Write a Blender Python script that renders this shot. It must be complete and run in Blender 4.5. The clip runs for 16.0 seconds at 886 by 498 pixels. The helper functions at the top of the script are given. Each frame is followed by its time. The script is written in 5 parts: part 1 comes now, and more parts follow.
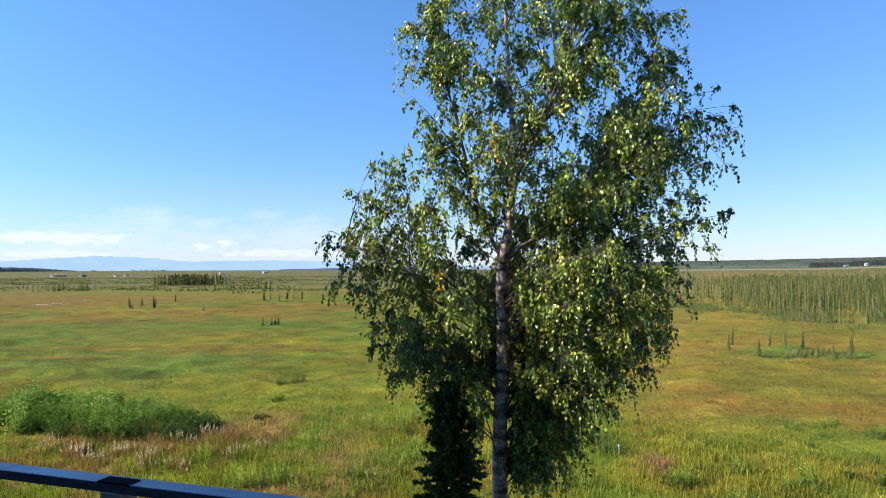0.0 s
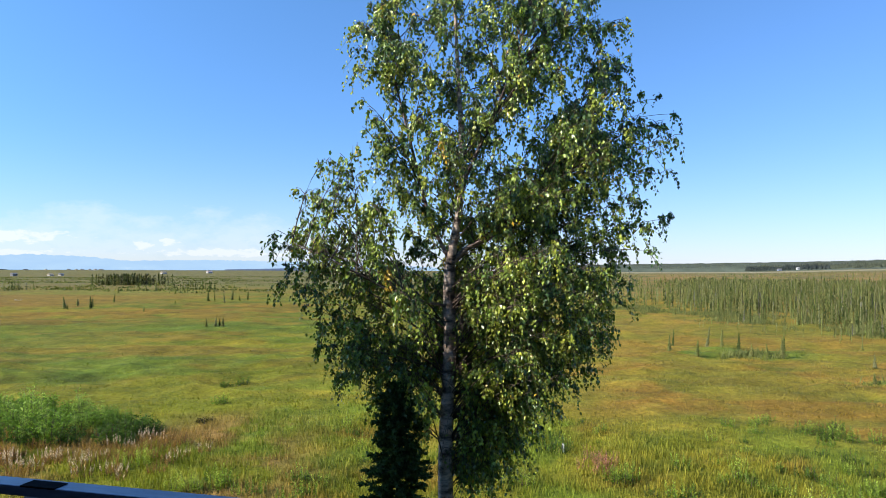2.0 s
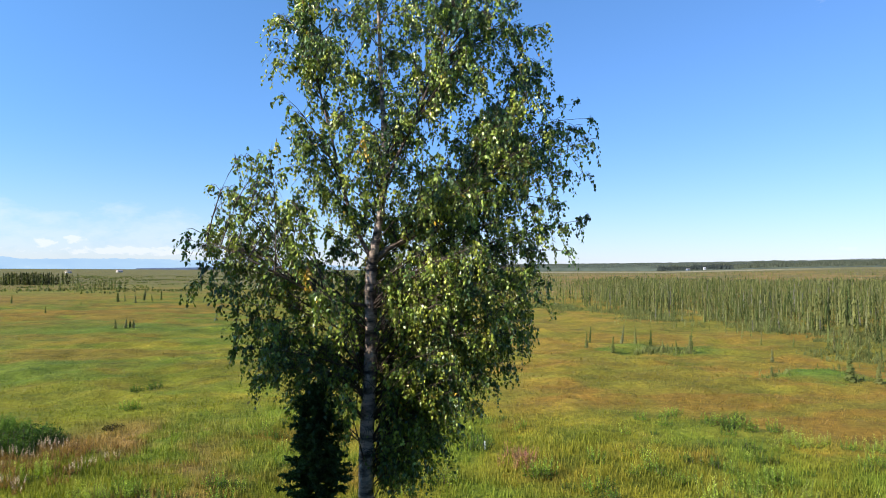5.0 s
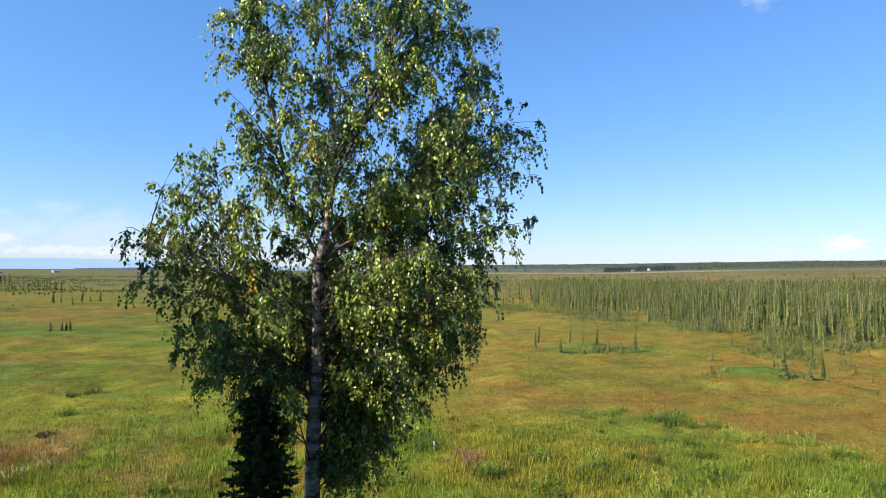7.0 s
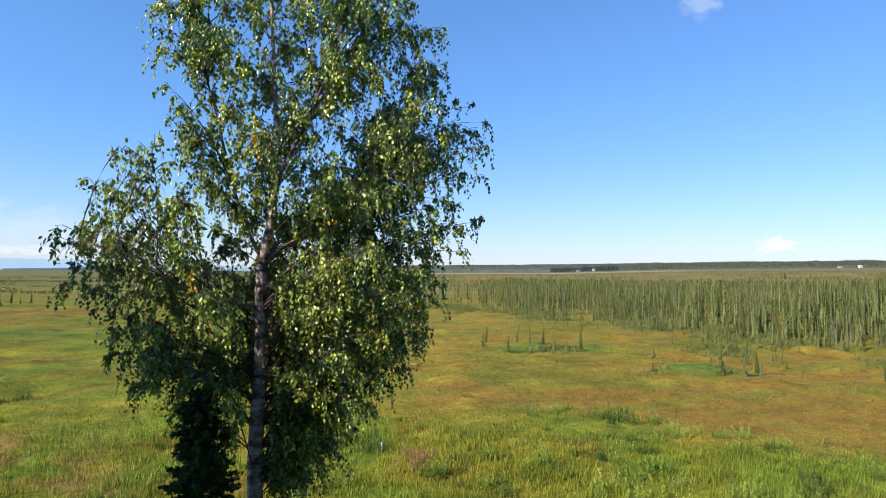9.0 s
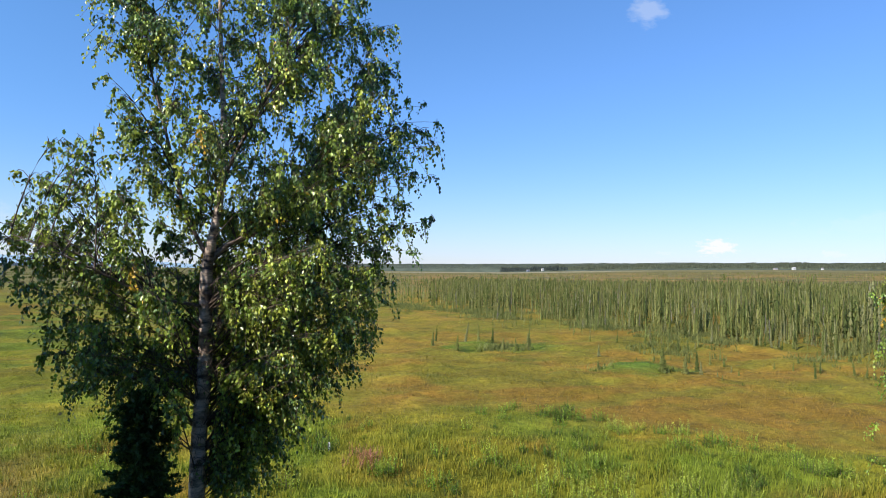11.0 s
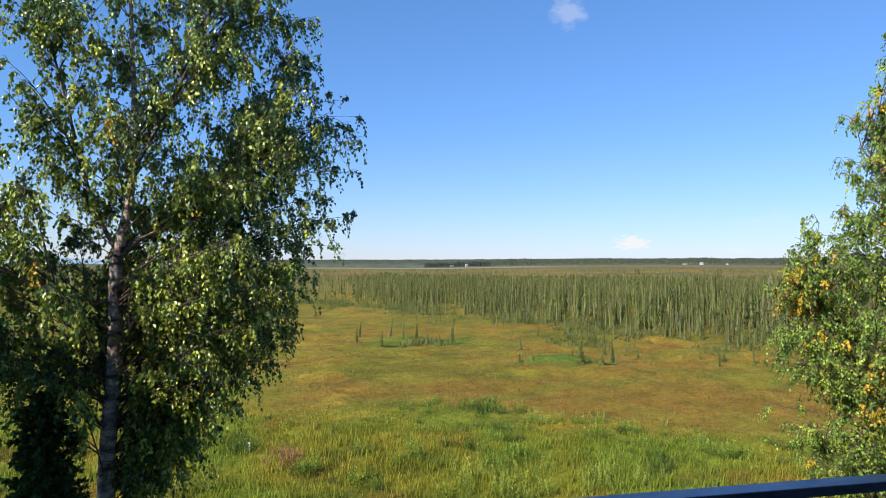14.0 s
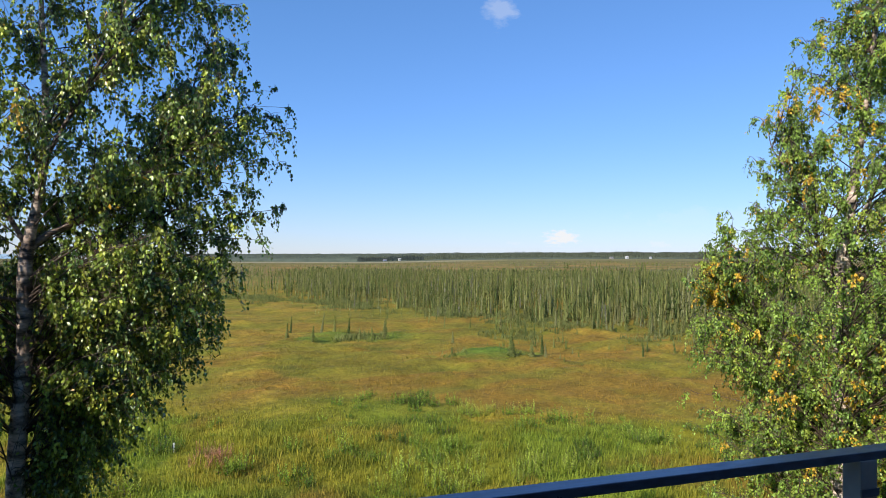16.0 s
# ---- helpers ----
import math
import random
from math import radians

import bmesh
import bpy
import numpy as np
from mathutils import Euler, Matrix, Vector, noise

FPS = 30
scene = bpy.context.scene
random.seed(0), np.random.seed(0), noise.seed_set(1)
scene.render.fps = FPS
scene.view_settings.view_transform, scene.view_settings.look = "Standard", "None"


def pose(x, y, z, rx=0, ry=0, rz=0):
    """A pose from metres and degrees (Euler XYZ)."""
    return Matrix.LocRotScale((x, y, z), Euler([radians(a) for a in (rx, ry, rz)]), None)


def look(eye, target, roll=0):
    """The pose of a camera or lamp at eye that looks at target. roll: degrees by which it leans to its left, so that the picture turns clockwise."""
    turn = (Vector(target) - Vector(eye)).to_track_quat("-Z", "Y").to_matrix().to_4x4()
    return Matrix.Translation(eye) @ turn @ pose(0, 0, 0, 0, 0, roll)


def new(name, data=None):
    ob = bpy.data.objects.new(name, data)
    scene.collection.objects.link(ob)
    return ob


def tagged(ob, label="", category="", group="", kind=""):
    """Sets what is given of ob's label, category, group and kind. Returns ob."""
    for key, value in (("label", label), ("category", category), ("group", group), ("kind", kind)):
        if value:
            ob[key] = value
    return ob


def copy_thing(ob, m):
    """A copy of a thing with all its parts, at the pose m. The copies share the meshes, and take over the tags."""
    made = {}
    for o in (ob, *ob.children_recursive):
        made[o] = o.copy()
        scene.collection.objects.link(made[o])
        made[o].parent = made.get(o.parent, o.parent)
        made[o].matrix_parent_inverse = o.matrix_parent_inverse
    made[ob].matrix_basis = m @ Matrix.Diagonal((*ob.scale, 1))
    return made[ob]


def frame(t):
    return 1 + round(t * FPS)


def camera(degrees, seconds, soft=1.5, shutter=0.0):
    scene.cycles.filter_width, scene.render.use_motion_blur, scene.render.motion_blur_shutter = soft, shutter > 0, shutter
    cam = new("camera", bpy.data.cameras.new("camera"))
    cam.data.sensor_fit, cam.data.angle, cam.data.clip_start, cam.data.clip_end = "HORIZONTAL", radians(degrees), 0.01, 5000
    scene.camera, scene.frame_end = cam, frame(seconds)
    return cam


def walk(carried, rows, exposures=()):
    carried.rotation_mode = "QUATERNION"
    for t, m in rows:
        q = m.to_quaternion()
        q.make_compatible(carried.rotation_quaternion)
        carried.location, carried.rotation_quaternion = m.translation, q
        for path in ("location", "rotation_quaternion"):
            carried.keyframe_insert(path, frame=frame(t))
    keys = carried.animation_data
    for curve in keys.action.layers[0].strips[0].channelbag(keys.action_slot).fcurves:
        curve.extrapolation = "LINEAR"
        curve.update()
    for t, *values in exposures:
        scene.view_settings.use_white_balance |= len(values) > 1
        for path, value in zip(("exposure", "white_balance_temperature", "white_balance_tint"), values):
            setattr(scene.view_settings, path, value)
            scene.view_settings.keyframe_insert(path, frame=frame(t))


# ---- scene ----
cam = camera(68.8, 16.0, soft=0.82)
walk(cam, [
    (0, look((0.0000, 0.0000, 8.0000), (-0.0040, 1.9991, 8.0600), -0.20)),
    (0.5, look((0.0098, -0.0058, 7.9998), (0.0398, 1.9931, 8.0598), -0.10)),
    (1, look((0.0162, -0.0107, 8.0002), (0.0812, 1.9873, 8.0622), -0.00)),
    (1.5, look((0.0198, -0.0146, 7.9988), (0.1248, 1.9816, 8.0618), 0.00)),
    (2, look((0.0223, -0.0134, 7.9942), (0.1732, 1.9798, 8.0582), 0.20)),
    (2.5, look((0.0253, -0.0092, 7.9903), (0.2153, 1.9809, 8.0513), 0.20)),
    (3, look((0.0314, -0.0037, 7.9878), (0.2653, 1.9817, 8.0488), 0.20)),
    (3.5, look((0.0372, 0.0034, 7.9878), (0.3103, 1.9837, 8.0478), 0.10)),
    (4, look((0.0390, 0.0073, 7.9918), (0.3490, 1.9822, 8.0518), 0.20)),
    (6.5, look((0.0695, 0.0098, 8.0016), (0.5635, 1.9467, 8.0676), 0.30)),
    (7, look((0.0750, -0.0003, 8.0003), (0.6061, 1.9268, 8.0663), 0.40)),
    (7.5, look((0.0839, 0.0024, 8.0006), (0.6511, 1.9191, 8.0687), 0.40)),
    (8, look((0.0915, 0.0052, 7.9997), (0.6962, 1.9104, 8.0677), 0.40)),
    (8.5, look((0.0985, 0.0104, 7.9967), (0.7417, 1.9028, 8.0667), 0.40)),
    (9, look((0.1061, 0.0244, 7.9930), (0.7881, 1.9033, 8.0610), 0.40)),
    (11.5, look((0.1135, -0.0110, 8.0028), (0.9704, 1.7949, 8.0688), 0.70)),
    (12, look((0.1098, -0.0369, 7.9939), (1.0025, 1.7516, 8.0599), 0.40)),
    (12.5, look((0.1080, -0.0509, 7.9899), (1.0357, 1.7196, 8.0579), 0.40)),
    (13, look((0.1098, -0.0531, 7.9917), (1.0675, 1.7014, 8.0586), 0.50)),
    (13.5, look((0.1122, -0.0531, 7.9924), (1.1013, 1.6840, 8.0594), 0.60)),
    (14, look((0.1153, -0.0573, 7.9914), (1.1443, 1.6567, 8.0474), 0.70)),
    (14.5, look((0.1168, -0.0677, 7.9913), (1.1819, 1.6244, 8.0403), 0.70)),
    (15, look((0.1159, -0.0769, 7.9914), (1.2278, 1.5849, 8.0384), 0.70)),
    (15.5, look((0.1217, -0.0753, 7.9919), (1.2831, 1.5523, 8.0349), 0.60)),
    (16, look((0.1318, -0.0647, 7.9924), (1.3326, 1.5342, 8.0324), 0.60)),
], exposures=[(0, 0.70), (7, 0.66), (11.5, 0.57), (16, 0.46)])

# ---- light ----
SUN_YAW, SUN_UP = 106.0, 33.0          # degrees from +y towards -x, and above the horizon
world = bpy.data.worlds.new("sky")
scene.world = world
world.use_nodes = True
wn, wl = world.node_tree.nodes, world.node_tree.links
wn.clear()


def wmath(op, a, b=None, clamp=False):
    n = wn.new("ShaderNodeMath")
    n.operation, n.use_clamp = op, clamp
    for i, v in enumerate((a, b)):
        if v is None:
            continue
        if isinstance(v, (int, float)):
            n.inputs[i].default_value = v
        else:
            wl.new(v, n.inputs[i])
    return n.outputs[0]


coord = wn.new("ShaderNodeTexCoord")
sky = wn.new("ShaderNodeTexSky")
sky.sky_type = "NISHITA"
sky.sun_disc = False
sky.sun_elevation = radians(SUN_UP)
sky.sun_rotation = radians(-SUN_YAW)
sky.altitude, sky.air_density, sky.dust_density, sky.ozone_density = 20, 1.0, 0.05, 3.5


def heading(yaw, up):
    a, b = radians(yaw), radians(up)
    return Vector((-math.sin(a) * math.cos(b), math.cos(a) * math.cos(b), math.sin(b)))


def puff(yaw, up, wide, high, density, scale, seed):
    """A cloud's density round a heading; wide and high are half sizes in degrees."""
    mp = wn.new("ShaderNodeMapping")
    mp.vector_type = "TEXTURE"
    mp.inputs["Location"].default_value = heading(yaw, up)
    mp.inputs["Rotation"].default_value = (0, 0, radians(yaw))
    mp.inputs["Scale"].default_value = (radians(wide), 1.0, radians(high))
    wl.new(coord.outputs["Generated"], mp.inputs["Vector"])
    ln = wn.new("ShaderNodeVectorMath")
    ln.operation = "LENGTH"
    wl.new(mp.outputs[0], ln.inputs[0])
    nz = wn.new("ShaderNodeTexNoise")
    nz.noise_dimensions = "4D"
    nz.inputs["W"].default_value = seed
    nz.inputs["Scale"].default_value = scale
    st = wn.new("ShaderNodeMapping")
    st.inputs["Scale"].default_value = (1, 1, 2.2)
    wl.new(coord.outputs["Generated"], st.inputs["Vector"])
    nz.inputs["Detail"].default_value = 6
    nz.inputs["Roughness"].default_value = 0.62
    wl.new(st.outputs[0], nz.inputs["Vector"])
    edge = wmath("SUBTRACT", 1.0, ln.outputs["Value"])
    lump = wmath("MULTIPLY", wmath("SUBTRACT", nz.outputs["Fac"], 0.5), 2.6)
    return wmath("MULTIPLY", wmath("MULTIPLY", wmath("ADD", edge, lump), 1.6, True), density, True)


# paler air low down: the sky dims a little towards the horizon
sep = wn.new("ShaderNodeSeparateXYZ")
wl.new(coord.outputs["Generated"], sep.inputs[0])
rise = wmath("POWER", wmath("MULTIPLY", wmath("MAXIMUM", sep.outputs[2], 0.0), 2.2, True), 0.6)


clouds = [
    puff(-47.3, 2.15, 2.0, 0.85, 1.0, 70, 1.0), puff(-55.5, 1.7, 1.2, 0.4, 0.5, 80, 2.0),
    puff(-41.8, 21.5, 1.5, 1.5, 0.26, 30, 3.0), puff(31.0, 2.4, 7.5, 0.75, 0.72, 45, 4.0),
    puff(20.6, 1.9, 1.1, 0.55, 0.7, 70, 5.0), puff(18.7, 2.2, 1.2, 0.5, 0.7, 70, 6.0),
    puff(14.0, 1.35, 10.0, 0.5, 0.66, 60, 7.0), puff(31.0, 1.2, 8.0, 0.5, 0.62, 60, 8.0),
    puff(-43.0, 1.7, 1.0, 0.25, 0.4, 90, 9.0), puff(-58.0, 3.6, 9.0, 1.5, 0.22, 18, 10.0),
    puff(8.0, 2.4, 9.0, 0.8, 0.4, 35, 11.0)]
cover = clouds[0]
for c in clouds[1:]:
    cover = wmath("MAXIMUM", cover, c)
# pale haze low over the horizon
haze = wmath("MULTIPLY", wmath("POWER", wmath("SUBTRACT", 1.0, wmath("MULTIPLY", wmath("MAXIMUM", sep.outputs[2], 0.0), 4.0, True), True), 3.0), 0.4)
cover = wmath("MAXIMUM", wmath("MAXIMUM", cover, haze), puff(24.0, 0.8, 34.0, 4.5, 0.38, 9, 12.0))
mixc = wn.new("ShaderNodeMix")
mixc.data_type = "RGBA"
wl.new(cover, mixc.inputs[0])
tone = wn.new("ShaderNodeMix")
tone.data_type, tone.blend_type = "RGBA", "MULTIPLY"
tone.inputs[0].default_value, tone.inputs[7].default_value = 1.0, (0.68, 0.92, 1.3, 1)
wl.new(sky.outputs[0], tone.inputs[6])
low = wn.new("ShaderNodeMix")
low.data_type = "RGBA"
wl.new(rise, low.inputs[0])
low.inputs[6].default_value, low.inputs[7].default_value = (0.72, 0.585, 0.68, 1), (1.10, 1.10, 1.0, 1)
tone2 = wn.new("ShaderNodeMix")
tone2.data_type, tone2.blend_type = "RGBA", "MULTIPLY"
tone2.inputs[0].default_value = 1.0
wl.new(tone.outputs[2], tone2.inputs[6])
wl.new(low.outputs[2], tone2.inputs[7])
# brighter on the sun's side, deeper away from it
toward = wn.new("ShaderNodeVectorMath")
toward.operation = "DOT_PRODUCT"
wl.new(coord.outputs["Generated"], toward.inputs[0])
toward.inputs[1].default_value = heading(SUN_YAW, 0.0)
side = wn.new("ShaderNodeMix")
side.data_type = "RGBA"
wl.new(wmath("ADD", wmath("MULTIPLY", toward.outputs["Value"], 0.5), 0.5), side.inputs[0])
side.inputs[6].default_value, side.inputs[7].default_value = (0.93, 0.93, 0.93, 1), (1.12, 1.30, 1.24, 1)
tone3 = wn.new("ShaderNodeMix")
tone3.data_type, tone3.blend_type = "RGBA", "MULTIPLY"
tone3.inputs[0].default_value = 1.0
wl.new(tone2.outputs[2], tone3.inputs[6])
wl.new(side.outputs[2], tone3.inputs[7])
wl.new(tone3.outputs[2], mixc.inputs[6])
mixc.inputs[7].default_value = (5.9, 6.0, 6.2, 1)
back = wn.new("ShaderNodeBackground")
back.inputs["Strength"].default_value = 0.11
wl.new(mixc.outputs[2], back.inputs["Color"])
wout = wn.new("ShaderNodeOutputWorld")
wl.new(back.outputs[0], wout.inputs["Surface"])

sun = new("sun", bpy.data.lights.new("sun", "SUN"))
sun.data.energy, sun.data.angle, sun.data.color = 5.0, radians(0.55), (1.0, 0.93, 0.82)
sun.matrix_world = look(heading(SUN_YAW, SUN_UP) * 60, (0, 0, 0))


# ---- materials ----
def material(name):
    m = bpy.data.materials.new(name)
    m.use_nodes = True
    m.node_tree.nodes.clear()
    n = m.node_tree.nodes
    out = n.new("ShaderNodeOutputMaterial")
    b = n.new("ShaderNodeBsdfPrincipled")
    m.node_tree.links.new(b.outputs[0], out.inputs[0])
    return m, n, m.node_tree.links, b, out


def noise_node(n, l, scale, detail=4, rough=0.55, stretch=None, kind="Object"):
    tc = n.new("ShaderNodeTexCoord")
    src = tc.outputs[kind]
    if stretch:
        mp = n.new("ShaderNodeMapping")
        mp.inputs["Scale"].default_value = stretch
        l.new(src, mp.inputs["Vector"])
        src = mp.outputs[0]
    t = n.new("ShaderNodeTexNoise")
    t.inputs["Scale"].default_value, t.inputs["Detail"].default_value, t.inputs["Roughness"].default_value = scale, detail, rough
    l.new(src, t.inputs["Vector"])
    return t.outputs["Fac"]


def ramp(n, l, fac, stops):
    r = n.new("ShaderNodeValToRGB")
    while len(r.color_ramp.elements) < len(stops):
        r.color_ramp.elements.new(0.5)
    for e, (p, c) in zip(r.color_ramp.elements, stops):
        e.position, e.color = p, (*c, 1)
    l.new(fac, r.inputs[0])
    return r.outputs[0]


def mixrgb(n, l, kind, fac, a, b):
    m = n.new("ShaderNodeMix")
    m.data_type, m.blend_type = "RGBA", kind
    for i, v in ((0, fac), (6, a), (7, b)):
        if isinstance(v, (int, float)):
            m.inputs[i].default_value = v
        elif isinstance(v, tuple):
            m.inputs[i].default_value = (*v, 1)
        else:
            l.new(v, m.inputs[i])
    return m.outputs[2]


def bump(n, l, b, height, strength, distance):
    k = n.new("ShaderNodeBump")
    k.inputs["Strength"].default_value, k.inputs["Distance"].default_value = strength, distance
    l.new(height, k.inputs["Height"])
    l.new(k.outputs[0], b.inputs["Normal"])


def leafy(name, rough=0.4, spec=0.5, through_light=0.35, gain=1.0):
    """Leaves or blades: colour from the tint attribute, light through the blade."""
    m, n, l, b, out = material(name)
    at = n.new("ShaderNodeAttribute")
    at.attribute_name = "tint"
    b.inputs["Roughness"].default_value = rough
    b.inputs["Specular IOR Level"].default_value = spec
    rnd = noise_node(n, l, 9.0, 2, 0.6)
    col = mixrgb(n, l, "MULTIPLY", 1.0, at.outputs["Color"], ramp(n, l, rnd, [(0.3, (0.78 * gain,) * 3), (0.7, (1.2 * gain,) * 3)]))
    l.new(col, b.inputs["Base Color"])
    tr = n.new("ShaderNodeBsdfTranslucent")
    l.new(mixrgb(n, l, "MULTIPLY", 1.0, col, (1.25, 1.35, 0.55)), tr.inputs["Color"])
    mx = n.new("ShaderNodeMixShader")
    mx.inputs[0].default_value = through_light
    l.new(b.outputs[0], mx.inputs[1])
    l.new(tr.outputs[0], mx.inputs[2])
    l.new(mx.outputs[0], out.inputs[0])
    return m


LEAF = leafy("birch_leaf", 0.34, 0.55, 0.13, 1.28)
GRASS = leafy("grass_blade", 0.6, 0.25, 0.3)
SOFT_LEAF = leafy("soft_birch_leaf", 0.45, 0.5, 0.32, 1.38)
SHRUB = leafy("shrub_leaf", 0.7, 0.08, 0.35)
NEEDLE = leafy("spruce_needle", 0.8, 0.08, 0.36, 1.2)


def ground_mat():
    m, n, l, b, out = material("bog_ground")
    at = n.new("ShaderNodeAttribute")
    at.attribute_name = "tint"
    fine = noise_node(n, l, 2.6, 6, 0.7)
    mid = noise_node(n, l, 0.16, 5, 0.65, (1.0, 2.0, 1.0))
    big = noise_node(n, l, 0.02, 5, 0.6)
    c = mixrgb(n, l, "MULTIPLY", 1.0, at.outputs["Color"], ramp(n, l, fine, [(0.3, (0.62, 0.62, 0.6)), (0.7, (1.3, 1.3, 1.25))]))
    c = mixrgb(n, l, "MULTIPLY", 1.0, c, ramp(n, l, mid, [(0.3, (0.62, 0.68, 0.62)), (0.7, (1.25, 1.17, 1.1))]))
    c = mixrgb(n, l, "MULTIPLY", 1.0, c, ramp(n, l, big, [(0.3, (0.85, 0.9, 0.85)), (0.7, (1.12, 1.06, 1.0))]))
    l.new(c, b.inputs["Base Color"])
    b.inputs["Roughness"].default_value = 0.9
    b.inputs["Specular IOR Level"].default_value = 0.1
    bump(n, l, b, fine, 0.9, 0.18)
    return m


GROUND = ground_mat()


def bark_mat(name, pale, dark, scale):
    m, n, l, b, out = material(name)
    fine = noise_node(n, l, scale, 6, 0.65, (1.0, 1.0, 2.6))
    big = noise_node(n, l, scale * 0.25, 4, 0.6)
    c = ramp(n, l, fine, [(0.38, dark), (0.52, tuple((p + d) / 2 for p, d in zip(pale, dark))), (0.62, pale)])
    c = mixrgb(n, l, "MULTIPLY", 1.0, c, ramp(n, l, big, [(0.35, (0.5, 0.4, 0.33)), (0.6, (1.05, 1.0, 0.98))]))
    l.new(c, b.inputs["Base Color"])
    b.inputs["Roughness"].default_value = 0.75
    bump(n, l, b, fine, 0.6, 0.02)
    return m


BIRCH_BARK = bark_mat("birch_bark", (0.78, 0.66, 0.56), (0.06, 0.042, 0.034), 5.0)
SIDE_BARK = bark_mat("branch_bark", (0.3, 0.24, 0.2), (0.08, 0.055, 0.045), 11.0)
TWIG_BARK = bark_mat("twig_bark", (0.13, 0.09, 0.065), (0.06, 0.045, 0.035), 14.0)
SPRUCE_BARK = bark_mat("spruce_bark", (0.13, 0.115, 0.09), (0.08, 0.07, 0.06), 8.0)


def plain(name, color, rough=0.6, metal=0.0, var=0.15, scale=3.0, relief=0.0, spec=0.5):
    m, n, l, b, out = material(name)
    f = noise_node(n, l, scale, 5, 0.6)
    c = mixrgb(n, l, "MULTIPLY", 1.0, color, ramp(n, l, f, [(0.3, (1 - var,) * 3), (0.7, (1 + var,) * 3)]))
    l.new(c, b.inputs["Base Color"])
    b.inputs["Roughness"].default_value, b.inputs["Metallic"].default_value = rough, metal
    b.inputs["Specular IOR Level"].default_value = spec
    if relief:
        bump(n, l, b, f, 0.5, relief)
    return m


# ---- mesh helpers ----
def mesh_np(name, verts, faces, mat, tint=None, smooth=False):
    """A mesh from arrays: verts (n, 3), faces (m, 3 or 4), tint (n, 3)."""
    verts, faces = np.asarray(verts, np.float32), np.asarray(faces, np.int32)
    me = bpy.data.meshes.new(name)
    k = faces.shape[1]
    me.vertices.add(len(verts))
    me.vertices.foreach_set("co", verts.ravel())
    me.loops.add(faces.size)
    me.loops.foreach_set("vertex_index", faces.ravel())
    me.polygons.add(len(faces))
    me.polygons.foreach_set("loop_start", np.arange(0, faces.size, k, dtype=np.int32))
    if smooth:
        me.polygons.foreach_set("use_smooth", np.ones(len(faces), bool))
    if tint is not None:
        a = me.color_attributes.new("tint", "FLOAT_COLOR", "POINT")
        rgba = np.ones((len(verts), 4), np.float32)
        rgba[:, :3] = tint
        a.data.foreach_set("color", rgba.ravel())
    me.update(calc_edges=True)
    me.validate()
    me.materials.append(mat)
    return me


def part(name, data, mat, parent, label=""):
    """Links a bmesh or a mesh as one object under a thing or a part."""
    if isinstance(data, bmesh.types.BMesh):
        me = bpy.data.meshes.new(name)
        data.normal_update()
        data.to_mesh(me)
        data.free()
        me.materials.append(mat)
    else:
        me = data
    ob = new(name, me)
    ob.parent = parent
    return tagged(ob, label)


def thing(name, place, label, category, group="", kind=""):
    ob = new(name)
    ob.empty_display_size = 0.2
    ob.matrix_basis = place if isinstance(place, Matrix) else Matrix.Translation(place)
    return tagged(ob, label, category, group, kind)


def box(bm, lo, hi, m=None, bevel=0.0):
    r = bmesh.ops.create_cube(bm, size=1.0)
    vs = r["verts"]
    lo, hi = Vector(lo), Vector(hi)
    for v in vs:
        v.co = Vector(((lo[i] + hi[i]) / 2 + v.co[i] * (hi[i] - lo[i]) for i in range(3)))
    if bevel:
        es = list({e for v in vs for e in v.link_edges})
        r = bmesh.ops.bevel(bm, geom=es, offset=bevel, segments=2, affect="EDGES", profile=0.6)
        vs = list({v for f in r["faces"] for v in f.verts} | {v for v in vs if v.is_valid})
    if m is not None:
        bmesh.ops.transform(bm, matrix=m, verts=vs)
    return bm


def tube_arrays(paths, sides=6):
    """Verts and quads of tapered tubes; each path is (points (n,3), radii (n,))."""
    V, Fc, base = [], [], 0
    ang = np.arange(sides) * 2 * math.pi / sides
    ring = np.stack([np.cos(ang), np.sin(ang)], 1)
    for pts, rad in paths:
        pts, rad = np.asarray(pts, float), np.asarray(rad, float)
        d = np.gradient(pts, axis=0)
        d /= np.linalg.norm(d, axis=1)[:, None] + 1e-9
        ref = np.where(np.abs(d[:, 2:3]) > 0.9, np.array([[1.0, 0, 0]]), np.array([[0, 0, 1.0]]))
        a = np.cross(d, ref)
        a /= np.linalg.norm(a, axis=1)[:, None] + 1e-9
        c = np.cross(d, a)
        v = pts[:, None] + rad[:, None, None] * (ring[None, :, 0:1] * a[:, None] + ring[None, :, 1:2] * c[:, None])
        V.append(v.reshape(-1, 3))
        n = len(pts)
        i, j = np.meshgrid(np.arange(n - 1), np.arange(sides), indexing="ij")
        q = np.stack([i * sides + j, i * sides + (j + 1) % sides, (i + 1) * sides + (j + 1) % sides, (i + 1) * sides + j], -1)
        Fc.append(q.reshape(-1, 4) + base)
        base += n * sides
    return np.concatenate(V), np.concatenate(Fc)


